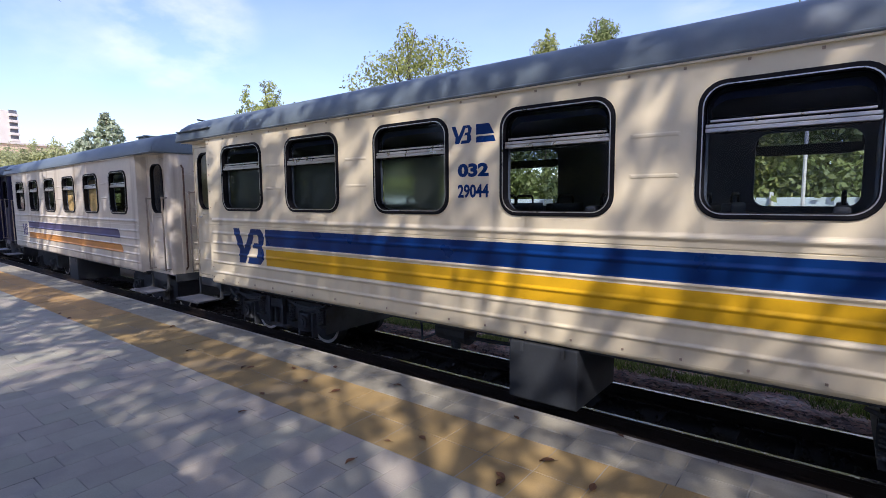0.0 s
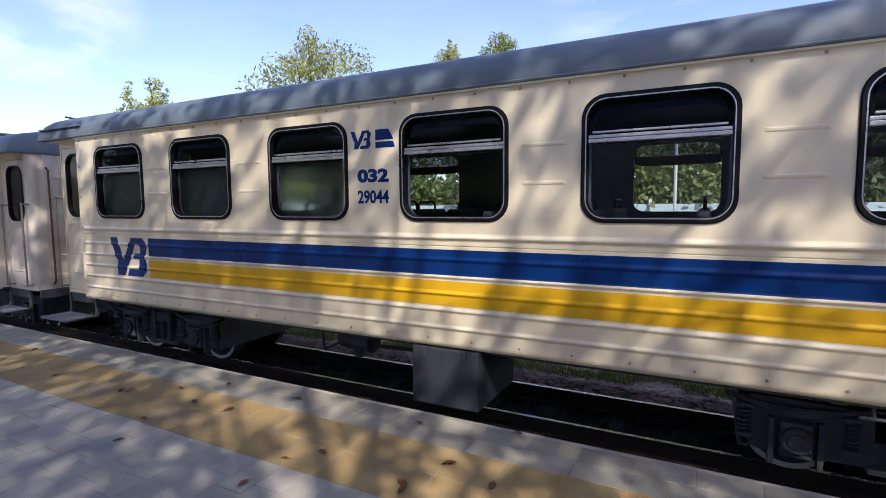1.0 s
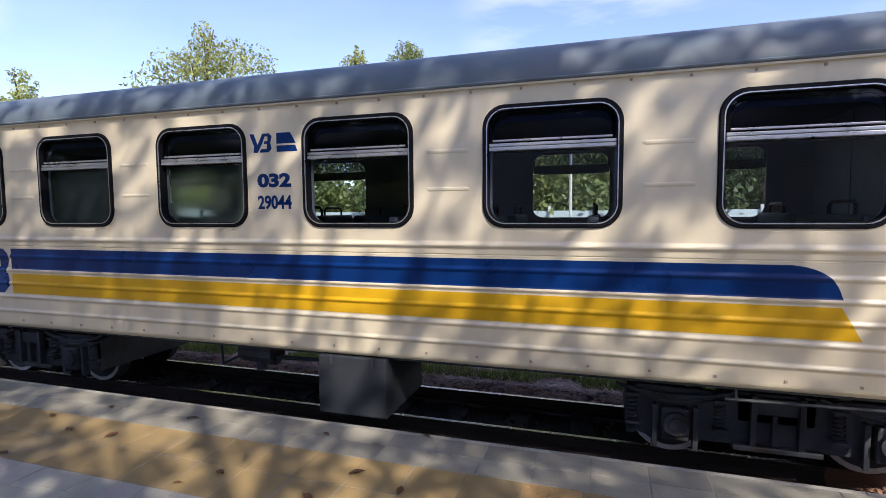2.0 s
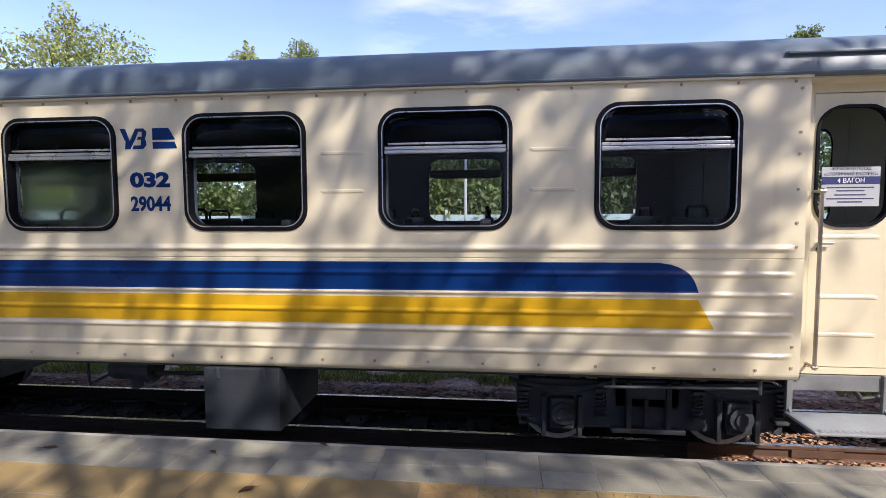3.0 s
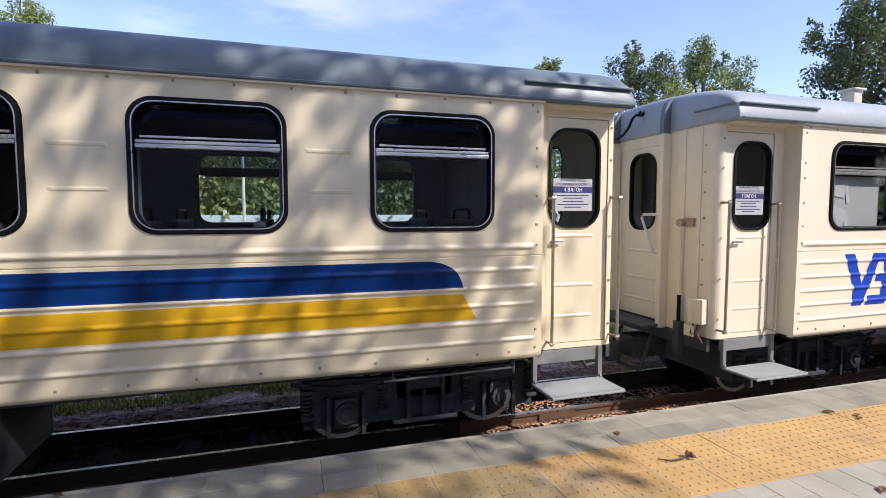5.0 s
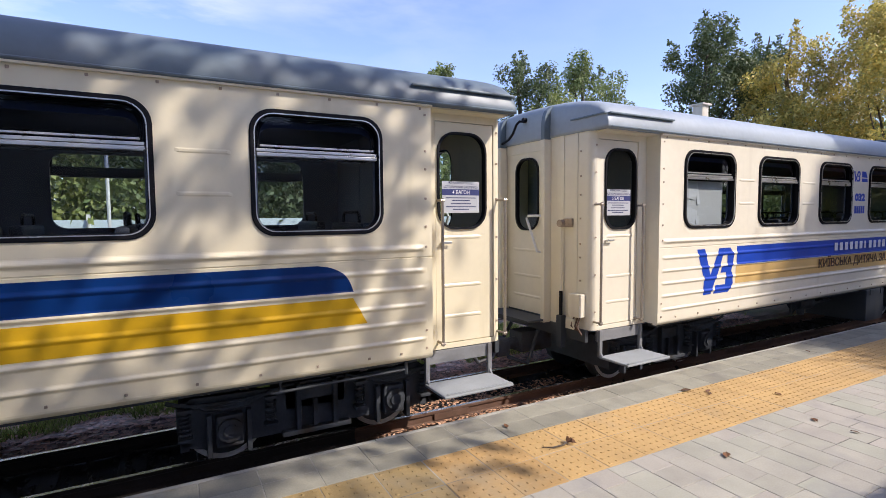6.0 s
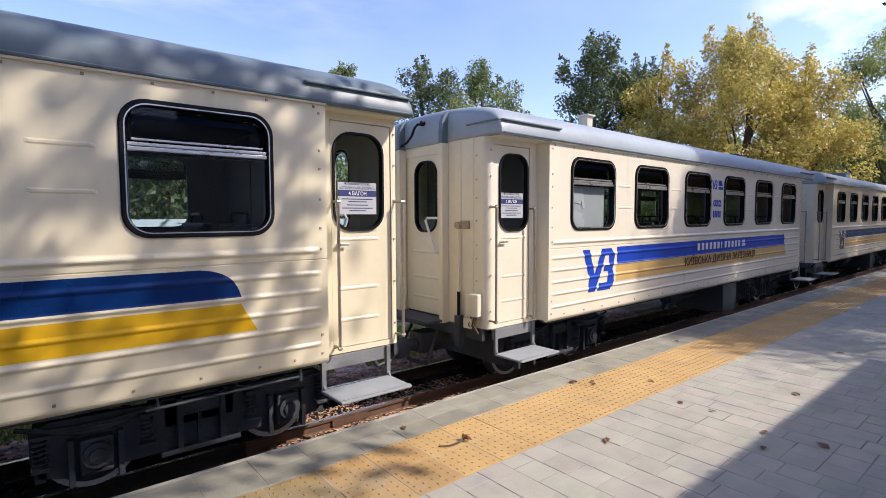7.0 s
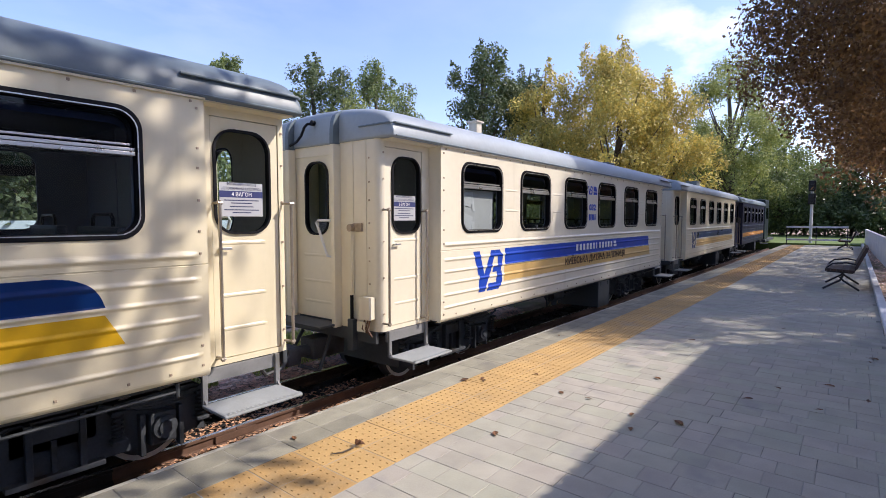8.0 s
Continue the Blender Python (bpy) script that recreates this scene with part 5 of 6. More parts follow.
LIV_MAIN = {
    "paint": "cream", "stripe_label": "broad painted livery stripe",
    "fields": [([(0, -3.19), (2, -3.19)], [(1.018, 3.885), (1.06, 3.872), (1.10, 3.855), (1.135, 3.83), (1.16, 3.805), (1.18, 3.775), (1.20, 3.73), (1.212, 3.69), (1.222, 3.62)], *Z_BLUE, "blue"),
               ([(0, -3.19), (2, -3.19)], [(0.77, 3.99), (0.97, 3.88)], *Z_YEL, "yellow")],
    "emblem": (-3.93, 0.77, 0.72, 0.45, "blue"),
    "small": (-0.278, "blue"), "numbers": [("032", 1.769, 0.107), ("29044", 1.590, 0.112)],
}
LIV_SECOND = {
    "paint": "cream_sunlit", "roof": "roof_sunlit", "stripe_label": "broad livery stripe",
    "fields": [([(0, -3.14), (2, -3.14)], [(0.99, 3.48), (1.222, 3.45)], 1.005, 1.222, "blue_bright"),
               ([(0, -3.20), (2, -3.10)], [(0.77, 3.60), (0.985, 3.50)], 0.78, 0.990, "ochre")],
    "emblem": (-3.90, 0.69, 0.71, 0.52, "blue_bright"),
    "small": (-0.278, "blue_bright"), "numbers": [("032", 1.769, 0.107)], "number_bar": (1.590, 0.112), "blinds": [(-3.72, 1.44, 2.02, "blind_dull", "dull grey board behind the pane")],
}
LIV_THIRD = {
    "paint": "cream_sunlit", "roof": "roof_sunlit", "stripe_label": "livery stripe",
    "fields": [([(0, -3.10), (2, -3.10)], [(0.99, 3.9), (1.222, 3.8)], 1.02, 1.222, "blue"),
               ([(0, -3.10), (2, -3.10)], [(0.77, 3.9), (0.985, 3.9)], 0.77, 0.970, "ochre")],
    "emblem": (-3.80, 0.72, 0.60, 0.50, "blue"),
}
LIV_OLD = {
    "paint": "cream_old", "stripe_label": "faded livery stripe",
    "fields": [([(0, -3.0), (2, -3.0)], [(0.985, 3.66), (1.155, 3.56)], 0.985, 1.155, "violet"),
               ([(0, -3.0), (2, -3.0)], [(0.725, 3.77), (0.875, 3.68)], 0.725, 0.875, "orange")],
    "emblem": (-3.7, 0.78, 0.55, 0.30, "violet"),
    "blinds": [(2.158, 1.45, 2.22, "blind_orange", "drawn orange roller blind"), (0.682, 1.45, 1.95, "blind_orange", "half-drawn orange blind")],
}
LIV_NAVY = {"paint": "navy", "fields": [([(0, -4.4), (2, -4.4)], [(0, 4.4), (2, 4.4)], 0.80, 0.99, "orange")]}

first = build_coach("passenger_coach", "cream narrow-gauge coach with blue and yellow stripes, grey roof", pose(-2.43, 3.606, 0), LIV_MAIN, signs=(None, "4 ВАГОН"), shade_dark=(True, False))
part("roof_rail", tubed([(-5.22, 0.12, 2.50), (-5.45, 0.12, 2.56), (-5.47, 0.14, 2.64), (-5.47, 0.26, 2.65), (-5.45, 0.27, 2.56)], 0.016, 6), "grey", first, "dark bent pipe at the roof corner")
# Two near-black sheets stand for the dark interior; the third is frosted glass.
for bx, mat in ((-3.68, "unlit_dark"), (-2.254, "unlit_dark"), (-0.785, "frosted")):
    part("inner_pane", sheet([(bx - 0.42, 1.45), (bx + 0.42, 1.45), (bx + 0.42, 1.99), (bx - 0.42, 1.99)], [], 0.088) if mat == "frosted" else boxed(bx - 0.42, bx + 0.42, 0.085, 0.092, 1.45, 1.99), mat, first, "dull inner pane")
second = build_coach("passenger_coach", "cream narrow-gauge coach with bright blue and ochre stripes", pose(9.32, 3.683, -0.037, 0, 0, 1.2), LIV_SECOND, signs=("5 ВАГОН", None))
for px, pz, pw, ph, lean in ((-3.93, 1.86, 0.22, 0.17, 8), (-3.80, 1.83, 0.05, 0.24, -12), (-3.92, 1.55, 0.20, 0.24, 14), (-3.79, 1.52, 0.06, 0.12, 5)):
    part("paper_strip", boxed(-pw / 2, pw / 2, 0, 0.002, -ph / 2, ph / 2), "paper", second, "torn white paper stuck behind the pane", at=pose(px, 0.078, pz, 0, lean, 0))
roof_vent(second, -2.10, 1.20, 0.15, 0.16, 2.89, 0.29, "cream_old", "square cream chimney box on the roof")
roof_vent(second, 3.6, 1.20, 0.5, 0.4, 2.89, 0.10, "roof", "low grey roof ventilator")
old_coach = build_coach("passenger_coach", "weathered cream coach with faded violet and orange stripes", pose(-14.07, 3.80, -0.075, 0, 0, -1.6), LIV_OLD, win=(0.87, 0.79, 1.82), detail=1, shade_dark=(True, True))
third = build_coach("passenger_coach", "cream coach with blue and ochre stripes, in tree shade", pose(21.02, 3.91, -0.05, 0, 0, 1.3), LIV_THIRD, win=(0.87, 0.82, 1.86), detail=1)
roof_vent(third, 2.0, 1.20, 0.6, 0.4, 2.89, 0.24, "roof", "grey roof ventilator")
roof_vent(third, -3.6, 1.20, 0.5, 0.4, 2.89, 0.10, "roof", "low grey roof ventilator")
roof_vent(old_coach, 2.2, 1.20, 0.4, 0.4, 2.89, 0.13, "roof", "low grey roof ventilator")
part("roof_rod", tubed([(-5.22, 0.52, 2.77), (-5.32, 0.50, 2.79), (-5.66, 0.47, 2.86)], 0.013, 6), "grey", first, "thin grey rod at the roof end")
build_coach("passenger_coach", "dark navy coach with an orange band", pose(32.6, 4.2, -0.08, 0, 0, 1.4), LIV_NAVY, win=(0.87, 0.82, 1.86), detail=0)
build_coach("passenger_coach", "dark navy coach at the end of the train", pose(-25.6, 4.15, -0.04, 0, 0, -1.8), LIV_NAVY, win=(0.87, 0.82, 1.86), detail=0)

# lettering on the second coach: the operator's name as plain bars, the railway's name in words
bm = bmesh.new()
for i in range(12):
    thin = 0.045 if i == 6 else 0.085
    box(bm, -0.79 + i * 0.152, -0.79 + i * 0.152 + thin, -0.016, -0.0125, 1.07, 1.18)
box(bm, 1.06, 1.22, -0.016, -0.0125, 1.07, 1.115)
box(bm, 1.06, 1.19, -0.016, -0.0125, 1.13, 1.18)
part("name_bar", bm, "white", second, "white bars of the operator's name")
part("lettering", letters("КИЇВСЬКА ДИТЯЧА ЗАЛІЗНИЦЯ", 0.16, "brown_ink", width=2.95, weight=0.02), "", second, "brown painted lettering", at=pose(-1.22, -0.0135, 0.825))

# ---- trees ----
def leaf_cloud(name, centres, radii, per, size, mat, seed, tree, label="", droop=0.3, fan=1):
    """A crown of single leaves: each clump holds leaves near its middle. fan: leaflets to a leaf."""
    rng = np.random.default_rng(seed)
    radii = np.asarray(radii, float)
    count = np.maximum(3, per * (radii / np.median(radii)) ** 1.6).astype(int)
    c = np.repeat(np.asarray(centres, float), count, 0)
    r = np.repeat(radii, count)[:, None]
    d = rng.normal(size=c.shape)
    d /= np.linalg.norm(d, axis=1)[:, None]
    p = c + d * r * rng.uniform(0.25, 1.0, (len(c), 1)) ** 0.6
    n = len(p)
    out = d + rng.normal(scale=0.8, size=d.shape) + np.array([0, 0, 0.3])
    out /= np.linalg.norm(out, axis=1)[:, None]
    V, F = [], []
    for k in range(fan):
        side = np.cross(out, rng.normal(size=d.shape))
        side /= np.linalg.norm(side, axis=1)[:, None]
        side[:, 2] -= droop
        side /= np.linalg.norm(side, axis=1)[:, None]
        across = np.cross(side, out)
        s = size * rng.uniform(0.6, 1.3, (n, 1))
        base = len(V) * 4 * n
        q = np.stack([p, p + side * s * 0.55 + across * s * 0.28, p + side * s - out * s * 0.12, p + side * s * 0.5 - across * s * 0.28], 1)
        V.append(q.reshape(-1, 3))
    V = np.concatenate(V)
    F = np.arange(len(V)).reshape(-1, 4)
    me = bpy.data.meshes.new(name)
    me.vertices.add(len(V))
    me.vertices.foreach_set("co", V.ravel())
    me.loops.add(len(F) * 4)
    me.loops.foreach_set("vertex_index", F.ravel())
    me.polygons.add(len(F))
    me.polygons.foreach_set("loop_start", np.arange(len(F)) * 4)
    me.polygons.foreach_set("loop_total", np.full(len(F), 4))
    me.update()
    me.materials.append(M[mat])
    return part(name, me, "", tree, label)


def build_tree(label, x, y, top, wide, mat, seed, base=-0.3, crown_from=0.3, clumps=60, per=110, leaf=0.22, deep=None, clump_r=None, lean=0.0, trunk=None, fan=1, group="", uneven=0.35, shoots=4):
    """A broad-leaved tree: tapered trunk, limbs, and clumps of leaves in an uneven crown."""
    rng = np.random.default_rng(seed)
    tree = thing("tree", label, "tree", pose(x, y, base), group=group)
    H = top - base
    deep = deep or wide
    z0 = H * crown_from
    r0 = trunk or 0.025 * H
    ts = [0, 0.08, 0.3, 0.55, 0.8, 0.96]
    way = rng.normal(scale=0.02 * H, size=(len(ts), 2))
    way[0] = 0
    pts = [(way[i][0] + lean * t * H, way[i][1], t * H) for i, t in enumerate(ts)]
    bm = tubed(pts, [r0 * 1.35, r0, r0 * 0.8, r0 * 0.55, r0 * 0.3, r0 * 0.08], 10)
    cs, rs = [], []
    cr = clump_r or 0.13 * max(wide, H - z0)
    for i in range(clumps):
        while True:
            d = rng.normal(size=3)
            d /= np.linalg.norm(d)
            k = rng.uniform(0.35, 1.0) ** 0.5
            wob = 1 - uneven * rng.uniform(0, 1)
            q = d * k * wob
            if q[2] > -0.85:
                break
        taper = 1 - 0.15 * max(0, q[2]) ** 1.5
        cs.append((q[0] * wide / 2 * taper + lean * H * 0.7, q[1] * deep / 2 * taper, z0 + (H - z0) * (0.5 + 0.5 * q[2])))
        rs.append(cr * rng.uniform(0.6, 1.25))
    for i in range(shoots):
        a, k = rng.uniform(0, 6.28), rng.uniform(0, 0.8)
        bx, by = k * wide / 2 * math.cos(a) + lean * H * 0.7, k * deep / 2 * math.sin(a)
        zt = z0 + (H - z0) * (0.5 + 0.5 * math.sqrt(1 - k * k)) * rng.uniform(0.93, 1.03)
        for s in range(4):
            cs.append((bx + rng.normal(scale=0.08), by + rng.normal(scale=0.08), zt - 0.32 * s))
            rs.append(cr * (0.22 + 0.13 * s))
    for i in rng.choice(clumps, min(clumps, 14), replace=False):
        c = cs[i]
        t = min(0.8, max(0.2, (c[2] / H) * 0.62))
        s = np.array([np.interp(t, ts, [p[j] for p in pts]) for j in range(3)])
        e = np.array(c)
        mid = (s + e) / 2 + np.array([0, 0, -0.04 * H])
        tube(bm, [tuple(s), tuple(mid), tuple(e)], [r0 * 0.35, r0 * 0.2, r0 * 0.06], 5)
    part("trunk", bm, "bark", tree, "rough grey-brown trunk and limbs")
    if seed < 30:
        per, leaf = int(per * 1.9), leaf * 0.64
    leaf_cloud("crown", cs, rs, per, leaf, mat, seed + 1, tree, fan=fan)
    return tree


def build_spruce(x, y, top, wide, seed):
    rng = np.random.default_rng(seed)
    tree = thing("conifer", "blue-green spruce paled by distance haze, with a thin pointed top", "tree", pose(x, y, -0.3))
    H = top + 0.3
    part("trunk", tubed([(0, 0, 0), (0, 0, H * 0.5), (0.1, 0, H)], [0.2, 0.12, 0.02], 8), "bark", tree)
    cs, rs = [], []
    for i in range(230):
        t = rng.uniform(0.03, 1.0)
        r = (1 - t) * wide / 2 * rng.uniform(0.5, 1.1)
        a = rng.uniform(0, 6.28)
        cs.append((r * math.cos(a), r * math.sin(a), t * H))
        rs.append(0.12 + 0.45 * (1 - t))
    leaf_cloud("crown", cs, rs, 150, 0.24, "leaf_spruce", seed, tree, droop=0.6)


# behind the train
build_tree("light green locust tree with an airy crown", -14.5, 16.5, 8.9, 6.8, "leaf_light", 11, clumps=90, per=90, leaf=0.20, clump_r=0.62, uneven=0.45, shoots=0)
build_tree("green tree with a yellowing rounded top", -13.5, 26.8, 10.8, 3.2, "leaf_light", 12, clumps=30, per=90, leaf=0.24, clump_r=0.55)
build_tree("green tree behind the train", -11.0, 27.8, 11.6, 4.4, "leaf_green", 13, clumps=40, per=90, leaf=0.24, clump_r=0.6)
build_tree("slim green tree behind the train", -2.0, 30.0, 11.0, 1.8, "leaf_green", 14, clumps=24, per=80, leaf=0.24, clump_r=0.5)
build_tree("light green tree with thin twigs", -25.1, 16.4, 8.1, 5.4, "leaf_light", 15, clumps=40, per=100, leaf=0.22, clump_r=0.55, uneven=0.5)
build_spruce(-42.9, 14.8, 8.0, 13.0, 16)
build_tree("low pale green tree beside a beige building", -57.0, 15.0, 7.2, 9.0, "leaf_hazy", 9, clumps=60, per=90, leaf=0.36, crown_from=0.1)
build_tree("broad pale green tree before a beige building", -68.0, 14.6, 6.9, 11.0, "leaf_hazy", 8, clumps=60, per=90, leaf=0.40, crown_from=0.1)
build_tree("low pale green tree", -43.8, 11.3, 5.7, 5.0, "leaf_hazy", 17, clumps=40, per=100, leaf=0.3, crown_from=0.1)
build_tree("low pale green tree beside a beige building", -49.0, 9.4, 4.7, 5.0, "leaf_hazy", 18, clumps=40, per=100, leaf=0.3, crown_from=0.1)
build_tree("slim dark green tree", 17.0, 30.9, 12.0, 2.6, "leaf_green", 19, clumps=70, per=90, leaf=0.22, clump_r=0.5, uneven=0.12, crown_from=0.55)
build_tree("low bright green locust behind the train", 15.0, 17.5, 6.9, 5.0, "leaf_light", 31, clumps=50, per=110, leaf=0.16, clump_r=0.55)
build_tree("dark green oak with a ragged top", 18.4, 23.7, 11.1, 5.4, "leaf_dark", 20, clumps=60, per=110, leaf=0.24, clump_r=0.65, crown_from=0.15)
build_tree("broad dark green tree", 21.1, 21.6, 10.9, 6.8, "leaf_green", 21, clumps=70, per=110, leaf=0.24, clump_r=0.7, crown_from=0.15)
build_tree("tall dark green oak", 23.3, 15.9, 11.3, 5.6, "leaf_dark", 22, clumps=70, per=120, leaf=0.24, clump_r=0.62, crown_from=0.15)
build_tree("dark green tree beside the oak", 26.4, 14.8, 10.6, 4.4, "leaf_dark", 23, clumps=50, per=110, leaf=0.24, clump_r=0.6, crown_from=0.15)
build_tree("broad maple turning yellow", 25.9, 9.6, 10.4, 10.0, "leaf_yellow", 24, clumps=150, per=120, leaf=0.22, clump_r=0.72, shoots=16, uneven=0.3, crown_from=0.12, deep=5.0)
build_tree("yellow-green maple beside the track", 28.6, 7.9, 9.3, 6.0, "leaf_yellow", 10, clumps=80, per=110, leaf=0.24, clump_r=0.7, crown_from=0.12)
build_tree("young maple turning yellow", 23.2, 12.0, 9.2, 4.2, "leaf_yellow", 25, clumps=50, per=110, leaf=0.24, clump_r=0.6, crown_from=0.12)
build_tree("tall green ash with an open crown", 44.7, 7.6, 14.2, 9.4, "leaf_light", 26, clumps=120, per=110, leaf=0.30, clump_r=0.9, crown_from=0.15)
build_tree("green tree beyond the end of the platform", 60.0, 5.6, 9.2, 10.0, "leaf_green", 27, clumps=70, per=110, leaf=0.36, crown_from=0.05)
build_tree("green tree beyond the end of the platform", 52.0, 11.0, 10.5, 8.0, "leaf_light", 28, clumps=70, per=110, leaf=0.34, crown_from=0.05)
build_tree("dark tree beyond the end of the platform", 64.0, -4.0, 11.0, 12.0, "leaf_dark", 29, clumps=70, per=110, leaf=0.4, crown_from=0.05)

# thicket seen through the coach windows
rng = np.random.default_rng(5)
for i in range(27):
    x = -40 + i * 2.9 + rng.uniform(-0.8, 0.8)
    build_tree("bushy green shrub behind the fence", x, 13.0 + rng.uniform(-0.8, 1.2), 4.3 + rng.uniform(-0.4, 0.3), 4.2, "leaf_light" if i % 3 == 1 else "leaf_green" if i % 3 else "leaf_dark", 60 + i, crown_from=0.02, clumps=54, per=120, leaf=0.15, clump_r=0.55, trunk=0.07, group="shrubs behind the fence")

for i in range(16):
    build_tree("tall leafy thicket behind the shrubs", -38 + i * 4.4 + rng.uniform(-0.8, 0.8), 16.5 + rng.uniform(-0.8, 0.8), 4.9 + rng.uniform(-0.4, 0.3), 6.0, "leaf_green" if i % 2 else "leaf_dark", 300 + i, crown_from=0.02, clumps=60, per=130, leaf=0.18, clump_r=0.8, trunk=0.08, group="thicket behind the shrubs", shoots=0)
for i in range(8):
    build_tree("dense green shrub beyond the track", 12.5 + i * 3.2 + rng.uniform(-0.6, 0.6), 9.3 + rng.uniform(-0.5, 0.8), 3.6 + rng.uniform(-0.4, 0.3), 4.0, "leaf_dark" if i % 2 else "leaf_green", 80 + i, crown_from=0.02, clumps=44, per=120, leaf=0.17, clump_r=0.6, trunk=0.07, group="shrubs beyond the track")

# chestnuts along the back of the platform
def build_chestnut(x, y, top, wide, low, seed, clumps, per, mat="leaf_brown", deep=None, leaf=0.26, clump_r=0.75):
    return build_tree("old horse chestnut with browning leaves", x, y, top, wide, mat, seed, base=-0.05, crown_from=low / top, clumps=clumps, per=per, leaf=leaf, deep=deep, clump_r=clump_r, trunk=0.16, group="chestnuts along the platform", uneven=0.25)


build_chestnut(2.8, -2.7, 11.2, 9.6, 4.4, 41, 205, 48, leaf=0.22, clump_r=0.62)
build_chestnut(-5.4, -2.9, 10.2, 9.8, 4.0, 40, 190, 68, leaf=0.22, clump_r=0.64)
west = build_chestnut(-15.0, -3.0, 10.0, 8.8, 3.6, 47, 190, 80, clump_r=0.65)
part("limb", tubed([(1.5, 1.0, 5.6), (4.0, 3.6, 5.6), (5.75, 5.48, 4.75)], [0.06, 0.035, 0.008], 6), "bark", west, "long thin limb over the platform")
leaf_cloud("twig_leaves", [(5.8, 5.5, 4.70), (5.6, 5.3, 4.9), (5.2, 4.9, 5.2), (4.6, 4.3, 5.5)], [0.16, 0.2, 0.25, 0.3], 12, 0.16, "leaf_dark", 90, west)
build_chestnut(16.2, -2.5, 10.8, 10.4, 2.3, 43, 330, 300, leaf=0.115)
build_chestnut(24.0, -2.4, 10.8, 9.8, 2.2, 44, 250, 84, leaf=0.17)
build_chestnut(32.0, -2.4, 10.5, 9.4, 2.2, 45, 190, 46, leaf=0.22)
build_chestnut(40.0, -3.0, 10.5, 9.5, 2.0, 46, 90, 34)
build_chestnut(13.4, -4.5, 9.6, 8.0, 2.4, 48, 66, 30, leaf=0.2)

# wood that closes the view beyond the end of the platform
rng = np.random.default_rng(16)
for i in range(9):
    build_tree("dark leafy tree beyond the end of the platform", 62 + rng.uniform(0, 14), -22 + i * 5.0 + rng.uniform(-1, 1), 9 + rng.uniform(-1, 3), 8.0, "leaf_dark" if i % 2 else "leaf_green", 140 + i, base=-0.1, crown_from=0.02, clumps=70, per=55, leaf=0.48, clump_r=1.1, group="trees beyond the platform")
for i in range(7):
    build_tree("dark leafy tree beyond the track", 34 + i * 5.0, 13 + rng.uniform(0, 4), 6.5 + rng.uniform(-1, 1), 6.5, "leaf_dark" if i % 2 else "leaf_green", 160 + i, base=-0.1, crown_from=0.02, clumps=70, per=60, leaf=0.40, clump_r=0.9, group="trees beyond the track")

# unseen park wood behind the platform, added to darken the window reflections
rng = np.random.default_rng(6)
for i in range(26):
    build_tree("unseen green park tree added behind the platform", -42 + i * 6.2 + rng.uniform(-1.5, 1.5), -18 - rng.uniform(0, 5), 8.5 + rng.uniform(-1, 1.5), 7.5, "leaf_green" if i % 2 else "leaf_dark", 100 + i, base=-0.1, crown_from=0.06, clumps=50, per=36, leaf=0.6, clump_r=1.2, group="park trees behind the platform")

# unseen hedge, added to keep bright ground out of the window glass
rng = np.random.default_rng(17)
for i in range(44):
    build_tree("unseen green hedge shrub added behind the platform", -50 + i * 3.6 + rng.uniform(-0.6, 0.6), -12.5 + rng.uniform(-0.8, 0.8), 3.2 + rng.uniform(-0.5, 0.7), 4.6, "leaf_green" if i % 3 else "leaf_light", 200 + i, base=-0.1, crown_from=0.01, clumps=30, per=36, leaf=0.46, clump_r=0.75, trunk=0.08, group="hedge in the park", shoots=2)
lawn = part("lawn", boxed(41, 64, -14, 16, -0.6, -0.015), "lawn")
tagged(lawn, "sunlit green lawn beyond the end of the platform", "lawn", kind="structure")

# more unseen trees, added for what the old coach's panes reflect
for i in range(12):
    build_tree("unseen dark park tree added behind the platform", -112 + i * 5.5, -14 + rng.uniform(-2, 2), 7 + rng.uniform(-1, 1), 7.5, "leaf_dark", 260 + i, base=-0.1, crown_from=0.01, clumps=40, per=30, leaf=0.8, clump_r=1.2, group="park trees", shoots=0)
for i in range(20):
    build_tree("dense dark bush beyond the lawn", 59 + 4 * (i % 2) + rng.uniform(-1, 1), -19 + i * 1.75, 3.6 + 0.8 * (i % 2) + rng.uniform(-0.6, 0.6), 4.4, "leaf_dark", 280 + i, base=-0.1, crown_from=0.01, clumps=40, per=60, leaf=0.36, clump_r=0.75, group="bushes beyond the lawn", shoots=0)


